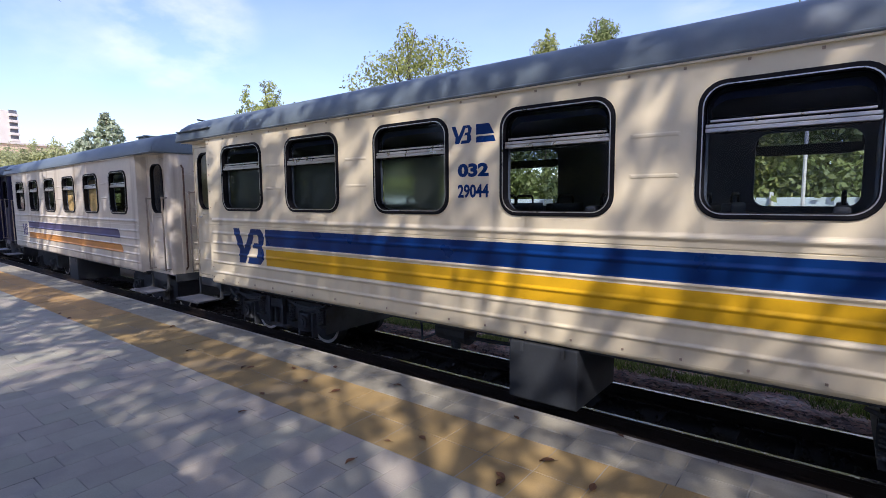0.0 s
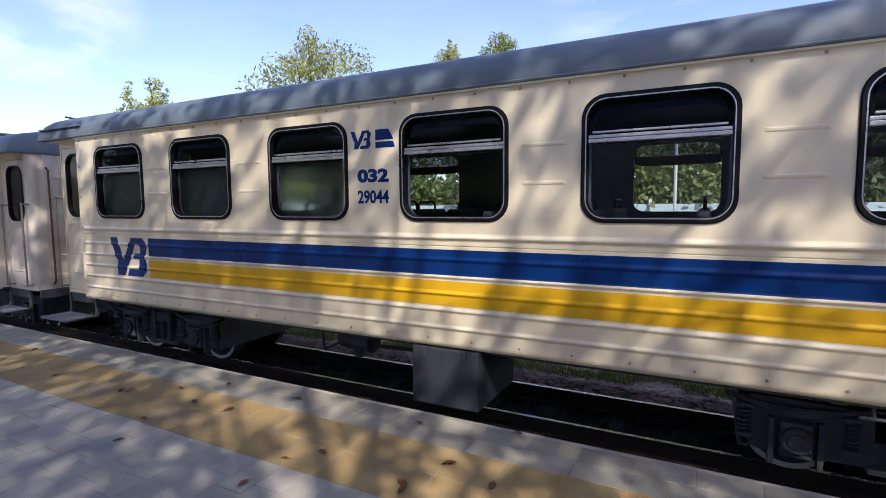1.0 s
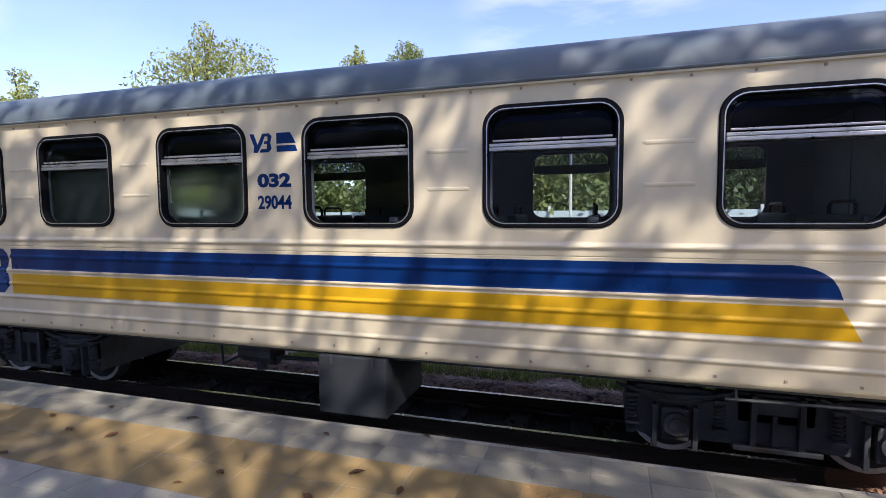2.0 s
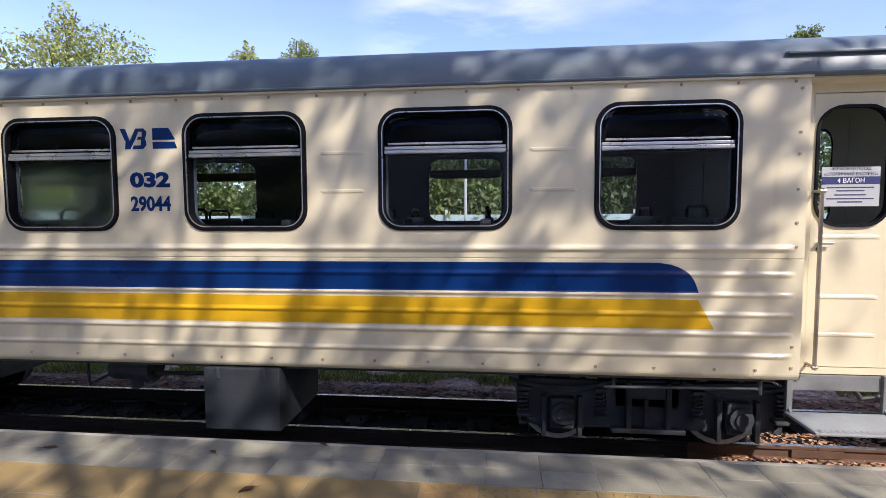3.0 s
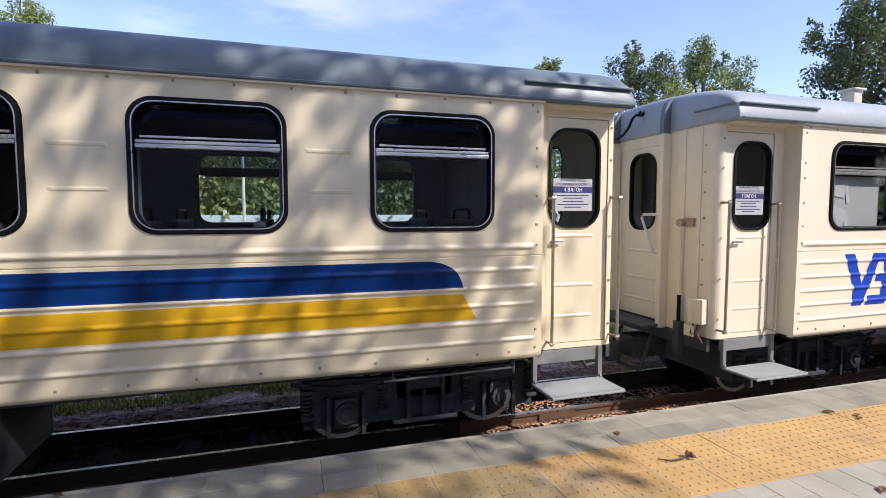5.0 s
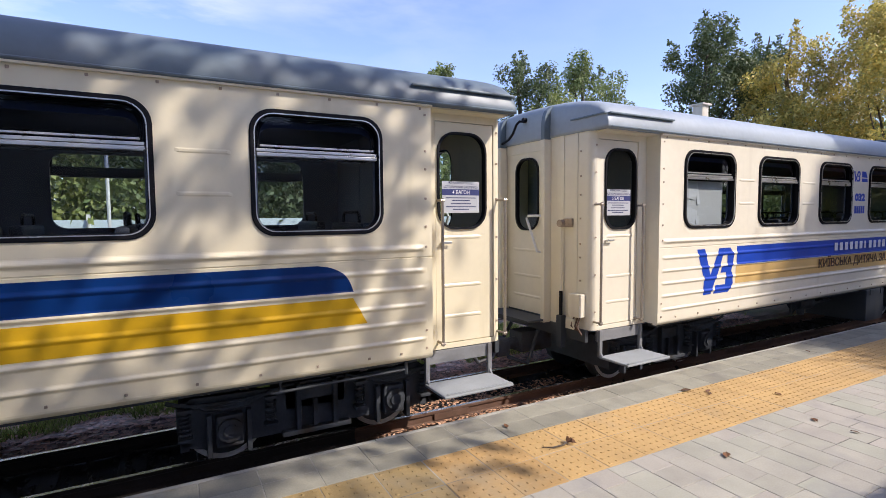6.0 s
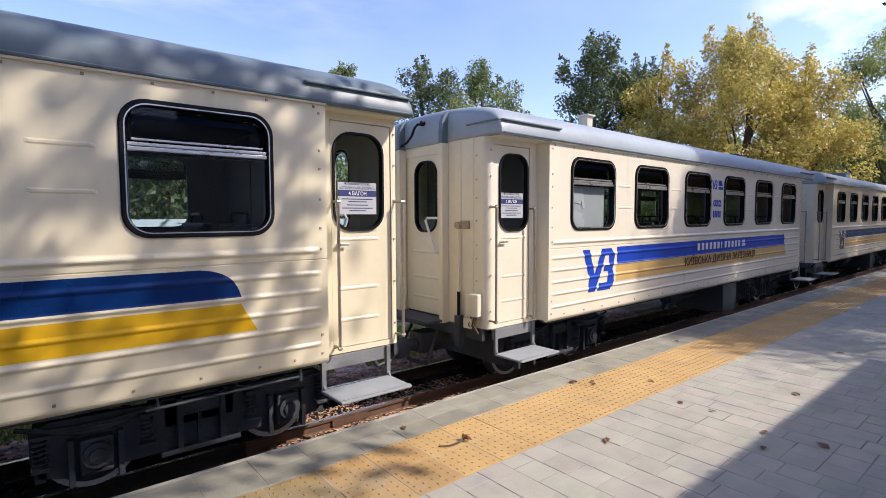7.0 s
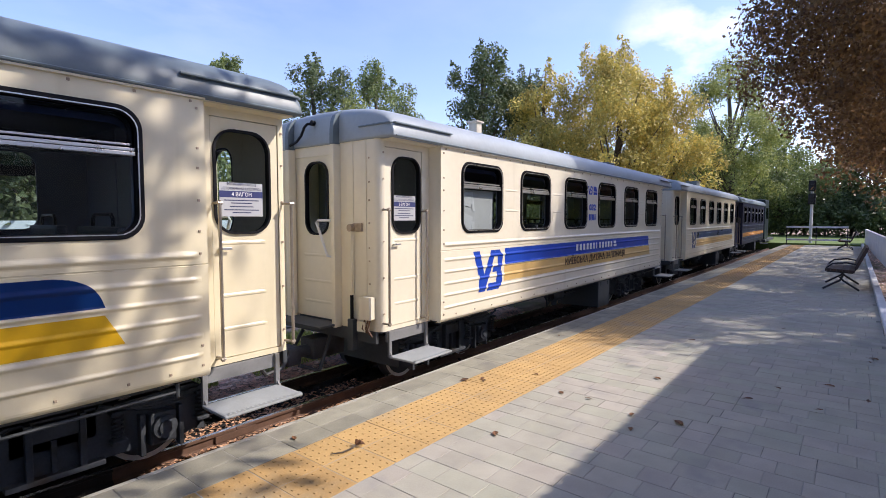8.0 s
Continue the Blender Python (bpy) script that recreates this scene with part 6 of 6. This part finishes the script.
def build_shade_wall(x0, x1, y0, y1, h):
    """An unseen plain plastered wall with a coping, added behind the kerb to cast shade."""
    wall = thing("shade_wall", "unseen pale plastered wall added to shade the platform", "wall", pose(0, 0, -0.06), kind="structure")
    part("wall_body", boxed(x0, x1, y0, y1, -0.2, h, 0.01), "plaster_wall", wall)
    n = int((x1 - x0) / 1.2)
    stone = mesh_of("coping_stone", boxed(-0.598, 0.598, y0 - 0.05, y1 + 0.05, h, h + 0.07, 0.01), "concrete")
    for i in range(n):
        part("coping_stone", stone, "", wall, at=pose(x0 + 0.6 + i * (x1 - x0) / n, 0, 0))
    # Ridge tiles scallop the edge of the shadow that the wall casts.
    bm = bmesh.new()
    rim = [(0.062 * math.cos(radians(a)), 0.055 * math.sin(radians(a))) for a in range(0, 181, 30)]
    rim += [(0.048 * math.cos(radians(a)), 0.041 * math.sin(radians(a))) for a in range(180, -1, -30)]
    front, back = [[bm.verts.new((p, y, q)) for p, q in rim] for y in (y0 - 0.06, y1 + 0.06)]
    bm.faces.new(front), bm.faces.new(back[::-1])
    for k in range(len(rim)):
        bm.faces.new((front[k], front[(k + 1) % len(rim)], back[(k + 1) % len(rim)], back[k]))
    tile = mesh_of("ridge_tile", bm, "concrete")
    for i in range(int((x1 - x0) / 0.128)):
        part("ridge_tile", tile, "", wall, at=pose(x0 + 0.066 + i * 0.128, 0, h + 0.071))


build_shade_wall(-3.2, 9.6, -1.50, -1.20, 3.00)

# ---- things on and round the platform ----
def build_bench(x, y, turn):
    b = thing("bench", "black iron bench with dark wooden slats, on the paving", "bench", pose(x, y, 0, 0, 0, turn), group="platform benches")
    for sx in (-0.72, 0.72):
        bm = bmesh.new()
        tube(bm, [(sx, -0.30, 0.02), (sx, -0.16, 0.12), (sx, 0.0, 0.22), (sx, 0.06, 0.36), (sx, 0.0, 0.42)], 0.022, 8)
        tube(bm, [(sx, 0.34, 0.02), (sx, 0.20, 0.12), (sx, 0.06, 0.22), (sx, 0.0, 0.30)], 0.022, 8)
        tube(bm, [(sx, -0.24, 0.42), (sx, 0.22, 0.40), (sx, 0.30, 0.55), (sx, 0.42, 0.92)], 0.020, 8)
        part("leg", bm, "black_iron", b, "curved black iron side frame")
        bm = tubed([(sx, 0.30, 0.58), (sx, 0.10, 0.62), (sx, -0.14, 0.59), (sx, -0.24, 0.50), (sx, -0.22, 0.43)], 0.019, 8)
        part("armrest", bm, "black_iron", b, "curled iron armrest")
    sl = mesh_of("slat", boxed(-0.80, 0.80, -0.051, 0.051, -0.030, 0.030, 0.008), "bench_wood")
    for k in range(5):
        part("slat", sl, "", b, at=pose(0, -0.22 + k * 0.105, 0.455 - 0.006 * k))
    for k in range(5):
        part("slat", sl, "", b, at=pose(0, 0.285 + 0.036 * k, 0.54 + 0.092 * k, 72))


build_bench(15.25, 0.16, 180)
build_bench(34.0, 0.3, -180)

def build_signal(x, y):
    s = thing("railway_signal", "black two-headed light signal on a pale post", "signal", pose(x, y, -0.4))
    part("post", tubed([(0, 0, 0), (0, 0, 4.3)], 0.09, 10), "post_white", s, "pale grey post")
    for z in (2.95, 3.8):
        bm = boxed(-0.16, 0.02, -0.20, 0.20, z, z + 0.72, 0.03)
        part("head", bm, "black_iron", s, "black signal head")
        for k in range(2):
            part("hood", tubed([(-0.16, 0, z + 0.20 + 0.33 * k), (-0.34, 0, z + 0.21 + 0.33 * k)], 0.11, 12), "black_iron", s, "round lamp hood")


build_signal(42.0, 2.2)

def build_end_fence():
    f = thing("guard_rail", "white two-bar guard rail across the end of the platform", "railing", pose(39.0, 0, 0))
    for z in (1.08, 0.30):
        part("bar", boxed(-0.03, 0.03, 0.2, 3.3, z - 0.055, z + 0.055, 0.01), "post_white", f)
    for y in (0.24, 1.75, 3.26):
        part("post", boxed(-0.03, 0.03, y - 0.025, y + 0.025, -0.5, 1.10, 0.01), "black_iron", f)


build_end_fence()

def build_low_wall():
    w = thing("low_wall", "whitewashed concrete panels behind the kerb", "wall", kind="structure")
    pm = mesh_of("wall_panel", boxed(-0.99, 0.99, -0.06, 0.06, -0.1, 0.92, 0.015), "wall_white")
    for i in range(11):
        part("wall_panel", pm, "", w, at=pose(22.5 + 2.0 * i, -0.98 + 0.03 * i, 0, 0, 0, 0.8))


build_low_wall()

def build_far_fence():
    f = thing("metal_fence", "pale blue sheet fence behind the track", "fence", pose(0, 11.2, -0.3))
    pm = mesh_of("fence_panel", boxed(-0.98, 0.98, -0.02, 0.02, 0.15, 1.85, 0.006), "fence_blue")
    for i in range(16):
        part("fence_panel", pm, "", f, at=pose(-24 + 2 * i, 0, 0))
    for i in range(17):
        part("post", shared(("fence post",), lambda: mesh_of("post", boxed(-0.03, 0.03, -0.05, 0.0, 0, 1.95), "post_white")), "", f, at=pose(-25 + 2 * i, -0.021, 0))
    p = thing("lamp_post", "slim white lamp post behind the train", "post", pose(-0.33, 7.0, -0.42))
    part("pole", tubed([(0, 0, 0), (0, 0, 3.0)], 0.019, 8), "post_white", p)


build_far_fence()

def build_buildings():
    t = thing("apartment_tower", "tall pale apartment tower with stacked balconies, far off", "building", pose(-296, 63.0, 0, 0, 0, 10))
    part("wall", boxed(-8, 3, -4.5, 2.6, -2, 42, 0.1), "tower_wall", t)
    bal = mesh_of("balcony", boxed(0, 1.2, -1.0, 2.4, 0, 1.1, 0.05), "tower_wall")
    # Dark panels, coloured as the shade in the gaps between balconies.
    gap = mesh_of("window", boxed(0, 0.12, -0.8, 2.2, 0, 1.5), "tower_gap")
    for k in range(15):
        part("balcony", bal, "", t, at=pose(3.0, 0.2, 0.5 + 2.8 * k))
        part("window", gap, "", t, at=pose(3.0, 0.2, 1.7 + 2.8 * k))
    b = thing("low_building", "low beige plastered building with a flat roof", "building", pose(-88, 16.0, 0, 0, 0, 12))
    part("wall", boxed(-10, 0, -14, 9.4, -1, 9.4, 0.05), "beige_wall", b)
    part("roof", boxed(-10.2, 0.2, -14.2, 9.6, 9.4, 9.7, 0.03), "tower_wall", b)


build_buildings()

def build_locomotive():
    l = thing("locomotive", "dark green diesel locomotive at the head of the train", "locomotive", pose(39.9, 4.35, -0.1, 0, 0, 1.5))
    bm = boxed(-1.2, 1.0, 0.1, 2.4, 0.35, 2.95, 0.12)
    part("cab", bm, "loco", l)
    bm = boxed(1.0, 4.2, 0.45, 2.05, 0.5, 1.75, 0.12)
    part("hood", bm, "loco", l)
    part("footplate", boxed(-1.3, 4.5, 0.05, 2.45, 0.2, 0.36, 0.02), "grey", l)
    part("headlamp", tubed([(4.2, 1.25, 1.45), (4.32, 1.25, 1.45)], 0.12, 12), "lamp_glass", l)
    g = part("cab_window", boxed(-0.7, 0.5, 0.085, 0.099, 1.7, 2.4), "glass_dark", l)
    for x in (-0.5, 0.8, 2.4, 3.7):
        part("wheel", shared("wheel", lambda: mesh_of("wheel", wheel_mesh(), "bogie", True)), "", l, at=pose(x, 0.80, RAIL_Z + 0.40))


build_locomotive()

# ---- leaf litter, grass ----
def scatter_cards(name, label, category, n, xr, yr, z_of, size, mat, seed, upright=False):
    rng = np.random.default_rng(seed)
    x, y = rng.uniform(*xr, n), rng.uniform(*yr, n)
    if upright:
        keep = np.array([noise.noise((a * 1.3, b * 1.1, 7.0)) > -0.12 for a, b in zip(x, y)])
        x, y = x[keep], y[keep]
        n = len(x)
    z = np.array([z_of(b) for b in y])
    s = rng.uniform(0.6, 1.3, n) * size
    a = rng.uniform(0, 6.28, n)
    V = np.empty((n, 4, 3))
    if upright:
        lean = rng.normal(scale=0.4, size=(n, 2)) * s[:, None]
        dx, dy = np.cos(a) * 0.008, np.sin(a) * 0.008
        V[:, 0] = np.stack([x - dx, y - dy, z], 1)
        V[:, 1] = np.stack([x + dx, y + dy, z], 1)
        V[:, 2] = np.stack([x + dx * 0.3 + lean[:, 0], y + dy * 0.3 + lean[:, 1], z + s], 1)
        V[:, 3] = np.stack([x - dx * 0.3 + lean[:, 0], y - dy * 0.3 + lean[:, 1], z + s * 0.98], 1)
    else:
        for k in range(4):
            V[:, k] = np.stack([x + s * np.cos(a + 1.57 * k) * (1.0 if k % 2 else 0.55), y + s * np.sin(a + 1.57 * k) * (1.0 if k % 2 else 0.55), z + 0.012 + rng.uniform(0, 0.45, n) * s], 1)
    me = bpy.data.meshes.new(name)
    me.from_pydata(V.reshape(-1, 3).tolist(), [], np.arange(4 * n).reshape(-1, 4).tolist())
    me.materials.append(M[mat])
    return tagged(part(name, me, ""), label, category, kind="stuff")


verge = lambda y: float(np.interp(y, [5.3, 5.62, 6.4, 8, 12, 20], [-0.56, -0.42, -0.38, -0.34, -0.3, -0.2]))
scatter_cards("leaf_litter", "brown fallen leaves beside the far rail", "fallen leaves", 70000, (-9, 10), (5.36, 7.0), verge, 0.042, "litter", 7)
scatter_cards("grass", "patchy grass behind the track", "grass", 100000, (-9, 10), (5.70, 7.2), verge, 0.075, "grass", 8, True)
scatter_cards("leaf_litter", "dry leaves on the soil behind the kerb", "fallen leaves", 9000, (6, 40), (-5.0, -0.56), lambda y: -0.05, 0.05, "litter", 9)
scatter_cards("leaf_litter", "dry leaves between the rails and the platform", "fallen leaves", 5200, (1.9, 4.6), (3.36, 4.9), lambda y: -0.49, 0.022, "litter_red", 10)

# single fallen leaves and twigs on the platform
def build_fallen_leaf(x, y, turn, s):
    bm = bmesh.new()
    n = 5
    left, mid, right = [], [], []
    for i in range(n + 1):
        t = i / n
        w = 0.32 * math.sin(math.pi * min(1, t * 0.95 + 0.03)) * (1 - 0.3 * t)
        zc = 0.05 * math.sin(3.0 * t) + 0.02
        mid.append(bm.verts.new((s * (t - 0.5), 0, s * zc)))
        left.append(bm.verts.new((s * (t - 0.5), s * w, s * (zc + 0.06 + 0.08 * t))))
        right.append(bm.verts.new((s * (t - 0.5), -s * w, s * (zc + 0.05))))
    for a, b in zip(range(n), range(1, n + 1)):
        bm.faces.new((mid[a], mid[b], left[b], left[a]))
        bm.faces.new((mid[a], right[a], right[b], mid[b]))
    tube(bm, [(-0.5 * s, 0, 0.02 * s), (-0.8 * s, 0.05 * s, 0.03 * s)], 0.012 * s, 4)
    ob = part("fallen_leaf", bm, "dry_leaf", at=pose(x, y, 0.004, 0, 0, turn))
    tagged(ob, "curled dry brown leaf lying on the platform", "leaf", "fallen leaves on the platform")


def build_twig(x, y, turn):
    tw = thing("twig", "dry brown twig with a shrivelled leaf on the tactile strip", "twig", pose(x, y, 0.006, 0, 0, turn))
    part("stalk", tubed([(-0.13, 0.02, 0.006), (-0.06, -0.015, 0.008), (0.02, -0.01, 0.010), (0.07, 0.015, 0.014)], [0.004, 0.006, 0.006, 0.005], 6), "bark", tw)
    for k, (dx, dy) in enumerate(((0.05, 0.035), (0.06, -0.03), (0.03, 0.01), (0.07, 0.0))):
        part("dry_leaf", tubed([(0.06, 0.01, 0.012), (0.06 + dx * 0.5, 0.01 + dy * 0.6, 0.03), (0.06 + dx, 0.01 + dy, 0.010)], [0.004, 0.014, 0.002], 5), "dry_leaf", tw, "shrivelled brown leaf")


build_twig(2.545, 2.575, -8)
rng = np.random.default_rng(21)
SPOTS = [(-5.36, 2.48), (-3.46, 1.96), (-1.31, 2.68), (-1.76, 3.10), (-3.60, 2.64), (-3.21, 2.65), (-3.65, 2.25), (-4.39, 2.52), (-4.33, 2.56), (-2.10, 2.45), (-1.45, 2.37), (-1.07, 3.27), (-0.98, 2.57), (-2.26, 1.96), (-3.98, 2.79), (7.44, 1.54), (6.28, 0.08), (4.10, 1.20), (4.86, 2.41), (4.51, 1.96), (4.40, 2.75), (4.25, 2.86), (4.35, 2.70), (5.4, 0.62), (5.9, 0.45), (4.45, 0.95)]
for x, y in SPOTS:
    build_fallen_leaf(x, y, rng.uniform(0, 360), rng.uniform(0.06, 0.095))
for _ in range(24):
    x = rng.uniform(-9, 9)
    y = rng.uniform(2.0, 3.2) if x < 1 else rng.uniform(-0.3, 3.2)
    build_fallen_leaf(x, y, rng.uniform(0, 360), rng.uniform(0.045, 0.09))

# ---- the pieces of the paving ----
def paver_mesh(w, l, mat, name):
    """Its top at the origin, w along x, l along y, edges worn round."""
    bm = bmesh.new()
    g, c = 0.0015, 0.0035
    a, b = w / 2 - g, l / 2 - g
    top = [bm.verts.new((sx * (a - c), sy * (b - c), 0)) for sx, sy in ((-1, -1), (1, -1), (1, 1), (-1, 1))]
    mid = [bm.verts.new((sx * a, sy * b, -c * 0.8)) for sx, sy in ((-1, -1), (1, -1), (1, 1), (-1, 1))]
    low = [bm.verts.new((sx * a, sy * b, -0.03)) for sx, sy in ((-1, -1), (1, -1), (1, 1), (-1, 1))]
    bm.faces.new(top)
    for p, q in ((top, mid), (mid, low)):
        for k in range(4):
            bm.faces.new((p[k], q[k], q[(k + 1) % 4], p[(k + 1) % 4]))
    return mesh_of(name, bm, mat)


def tactile_mesh(w, mat, studs=True):
    """A square tile with rows of flat studs, or worn smooth."""
    bm = bmesh.new()
    me0 = paver_mesh(w, w, mat, "tile")
    bm.from_mesh(me0)
    for i in range(5 if studs else 0):
        for j in range(5):
            x, y, r = (i - 2) * w / 5.2, (j - 2) * w / 5.2, 0.015
            lo = [bm.verts.new((x + r * math.cos(k * 1.5708 + 0.785), y + r * math.sin(k * 1.5708 + 0.785), 0)) for k in range(4)]
            hi = [bm.verts.new((x + 0.7 * r * math.cos(k * 1.5708 + 0.785), y + 0.7 * r * math.sin(k * 1.5708 + 0.785), 0.0045)) for k in range(4)]
            bm.faces.new(hi)
            for k in range(4):
                bm.faces.new((lo[k], lo[(k + 1) % 4], hi[(k + 1) % 4], hi[k]))
    return mesh_of("tactile_tile", bm, mat)


def lay(items, near, name, far_mat, label, category):
    """Pieces near the camera as parts of the platform, the rest joined."""
    rng = np.random.default_rng(31)
    far_v, far_f = [], []
    for me, x, y in items:
        z = rng.uniform(-0.0015, 0.0015)
        if near(x, y):
            part(name, me, "", platform, at=pose(x, y, z, rng.uniform(-0.25, 0.25), rng.uniform(-0.25, 0.25), 0))
        else:
            co = np.empty(len(me.vertices) * 3)
            me.vertices.foreach_get("co", co)
            base = sum(len(v) for v in far_v)
            far_v.append(co.reshape(-1, 3) + (x, y, z))
            far_f += [[base + i for i in p.vertices] for p in me.polygons]
    me = bpy.data.meshes.new(name + "_field")
    me.from_pydata(np.concatenate(far_v).tolist(), [], far_f)
    me.materials.append(M[far_mat])
    ob = part(name + "_field", me, "", platform, label)
    tagged(ob, kind="stuff")


nosing = mesh_of("nosing", boxed(-0.988, 0.988, EDGE - 0.035, EDGE + 0.004, -0.10, 0.001, 0.006), "nosing")
for i in range(34):
    part("nosing", nosing, "", platform, "pale concrete nosing along the platform edge" if i == 0 else "", at=pose(-29.2 + 1.98 * i, 0, 0))
SLAB_Y = (EDGE - 0.036 - TAC1) / 2
slab = paver_mesh(0.33, SLAB_Y, "slab", "edge_slab")
lay([(slab, -30 + 0.165 + 0.33 * i, TAC1 + SLAB_Y * (j + 0.5)) for i in range(206) for j in range(2)], lambda x, y: -7 < x < 12, "edge_slab", "slab", "grey concrete edge slabs", "slab")
tile_smooth, tile_worn, tile_orange, tile_new = tactile_mesh(0.33, "tactile_dull", False), tactile_mesh(0.33, "tactile_dull"), tactile_mesh(0.33, "tactile"), tactile_mesh(0.33, "tactile_bright")


def tile_at(x):
    """Worn smooth to the west, newer towards the second coach."""
    return tile_smooth if x < -0.42 else tile_orange if x < -0.05 or 1.7 < x < 2.34 else tile_worn if x < 1.7 else tile_new


lay([(tile_at(-30 + 0.165 + 0.33 * i - 0.04), -30 + 0.165 + 0.33 * i - 0.04, TAC0 + 0.165 + 0.33 * j) for i in range(206) for j in range(2)], lambda x, y: -8 < x < 14, "tactile_tile", "tactile_far", "ochre tactile tiles with flat studs", "tile")
short, long_ = paver_mesh(0.2, 0.2, "paver", "paver"), paver_mesh(0.2, 0.3, "paver", "paver")
items = []
rng = np.random.default_rng(4)
for i in range(340):
    x, y = -30 + 0.1 + 0.2 * i, KERB + 0.005 - rng.choice([0, 0.1, 0.15])
    while y < TAC0 - 0.05:
        l = 0.3 if rng.random() < 0.6 else 0.2
        if TAC0 - (y + l) < 0.12 or y + l > TAC0:
            l2 = TAC0 - y
            items.append((paver_mesh(0.2, l2, "paver", "paver"), x, y + l2 / 2))
            break
        if y + l / 2 > KERB:
            items.append((long_ if l == 0.3 else short, x, y + l / 2))
        y += l
lay(items, lambda x, y: 2.2 < x < 7.0 or (-4.6 < x < -3.0 and y > 0.8), "paver", "paver_far", "grey concrete pavers with sandy joints", "paver")
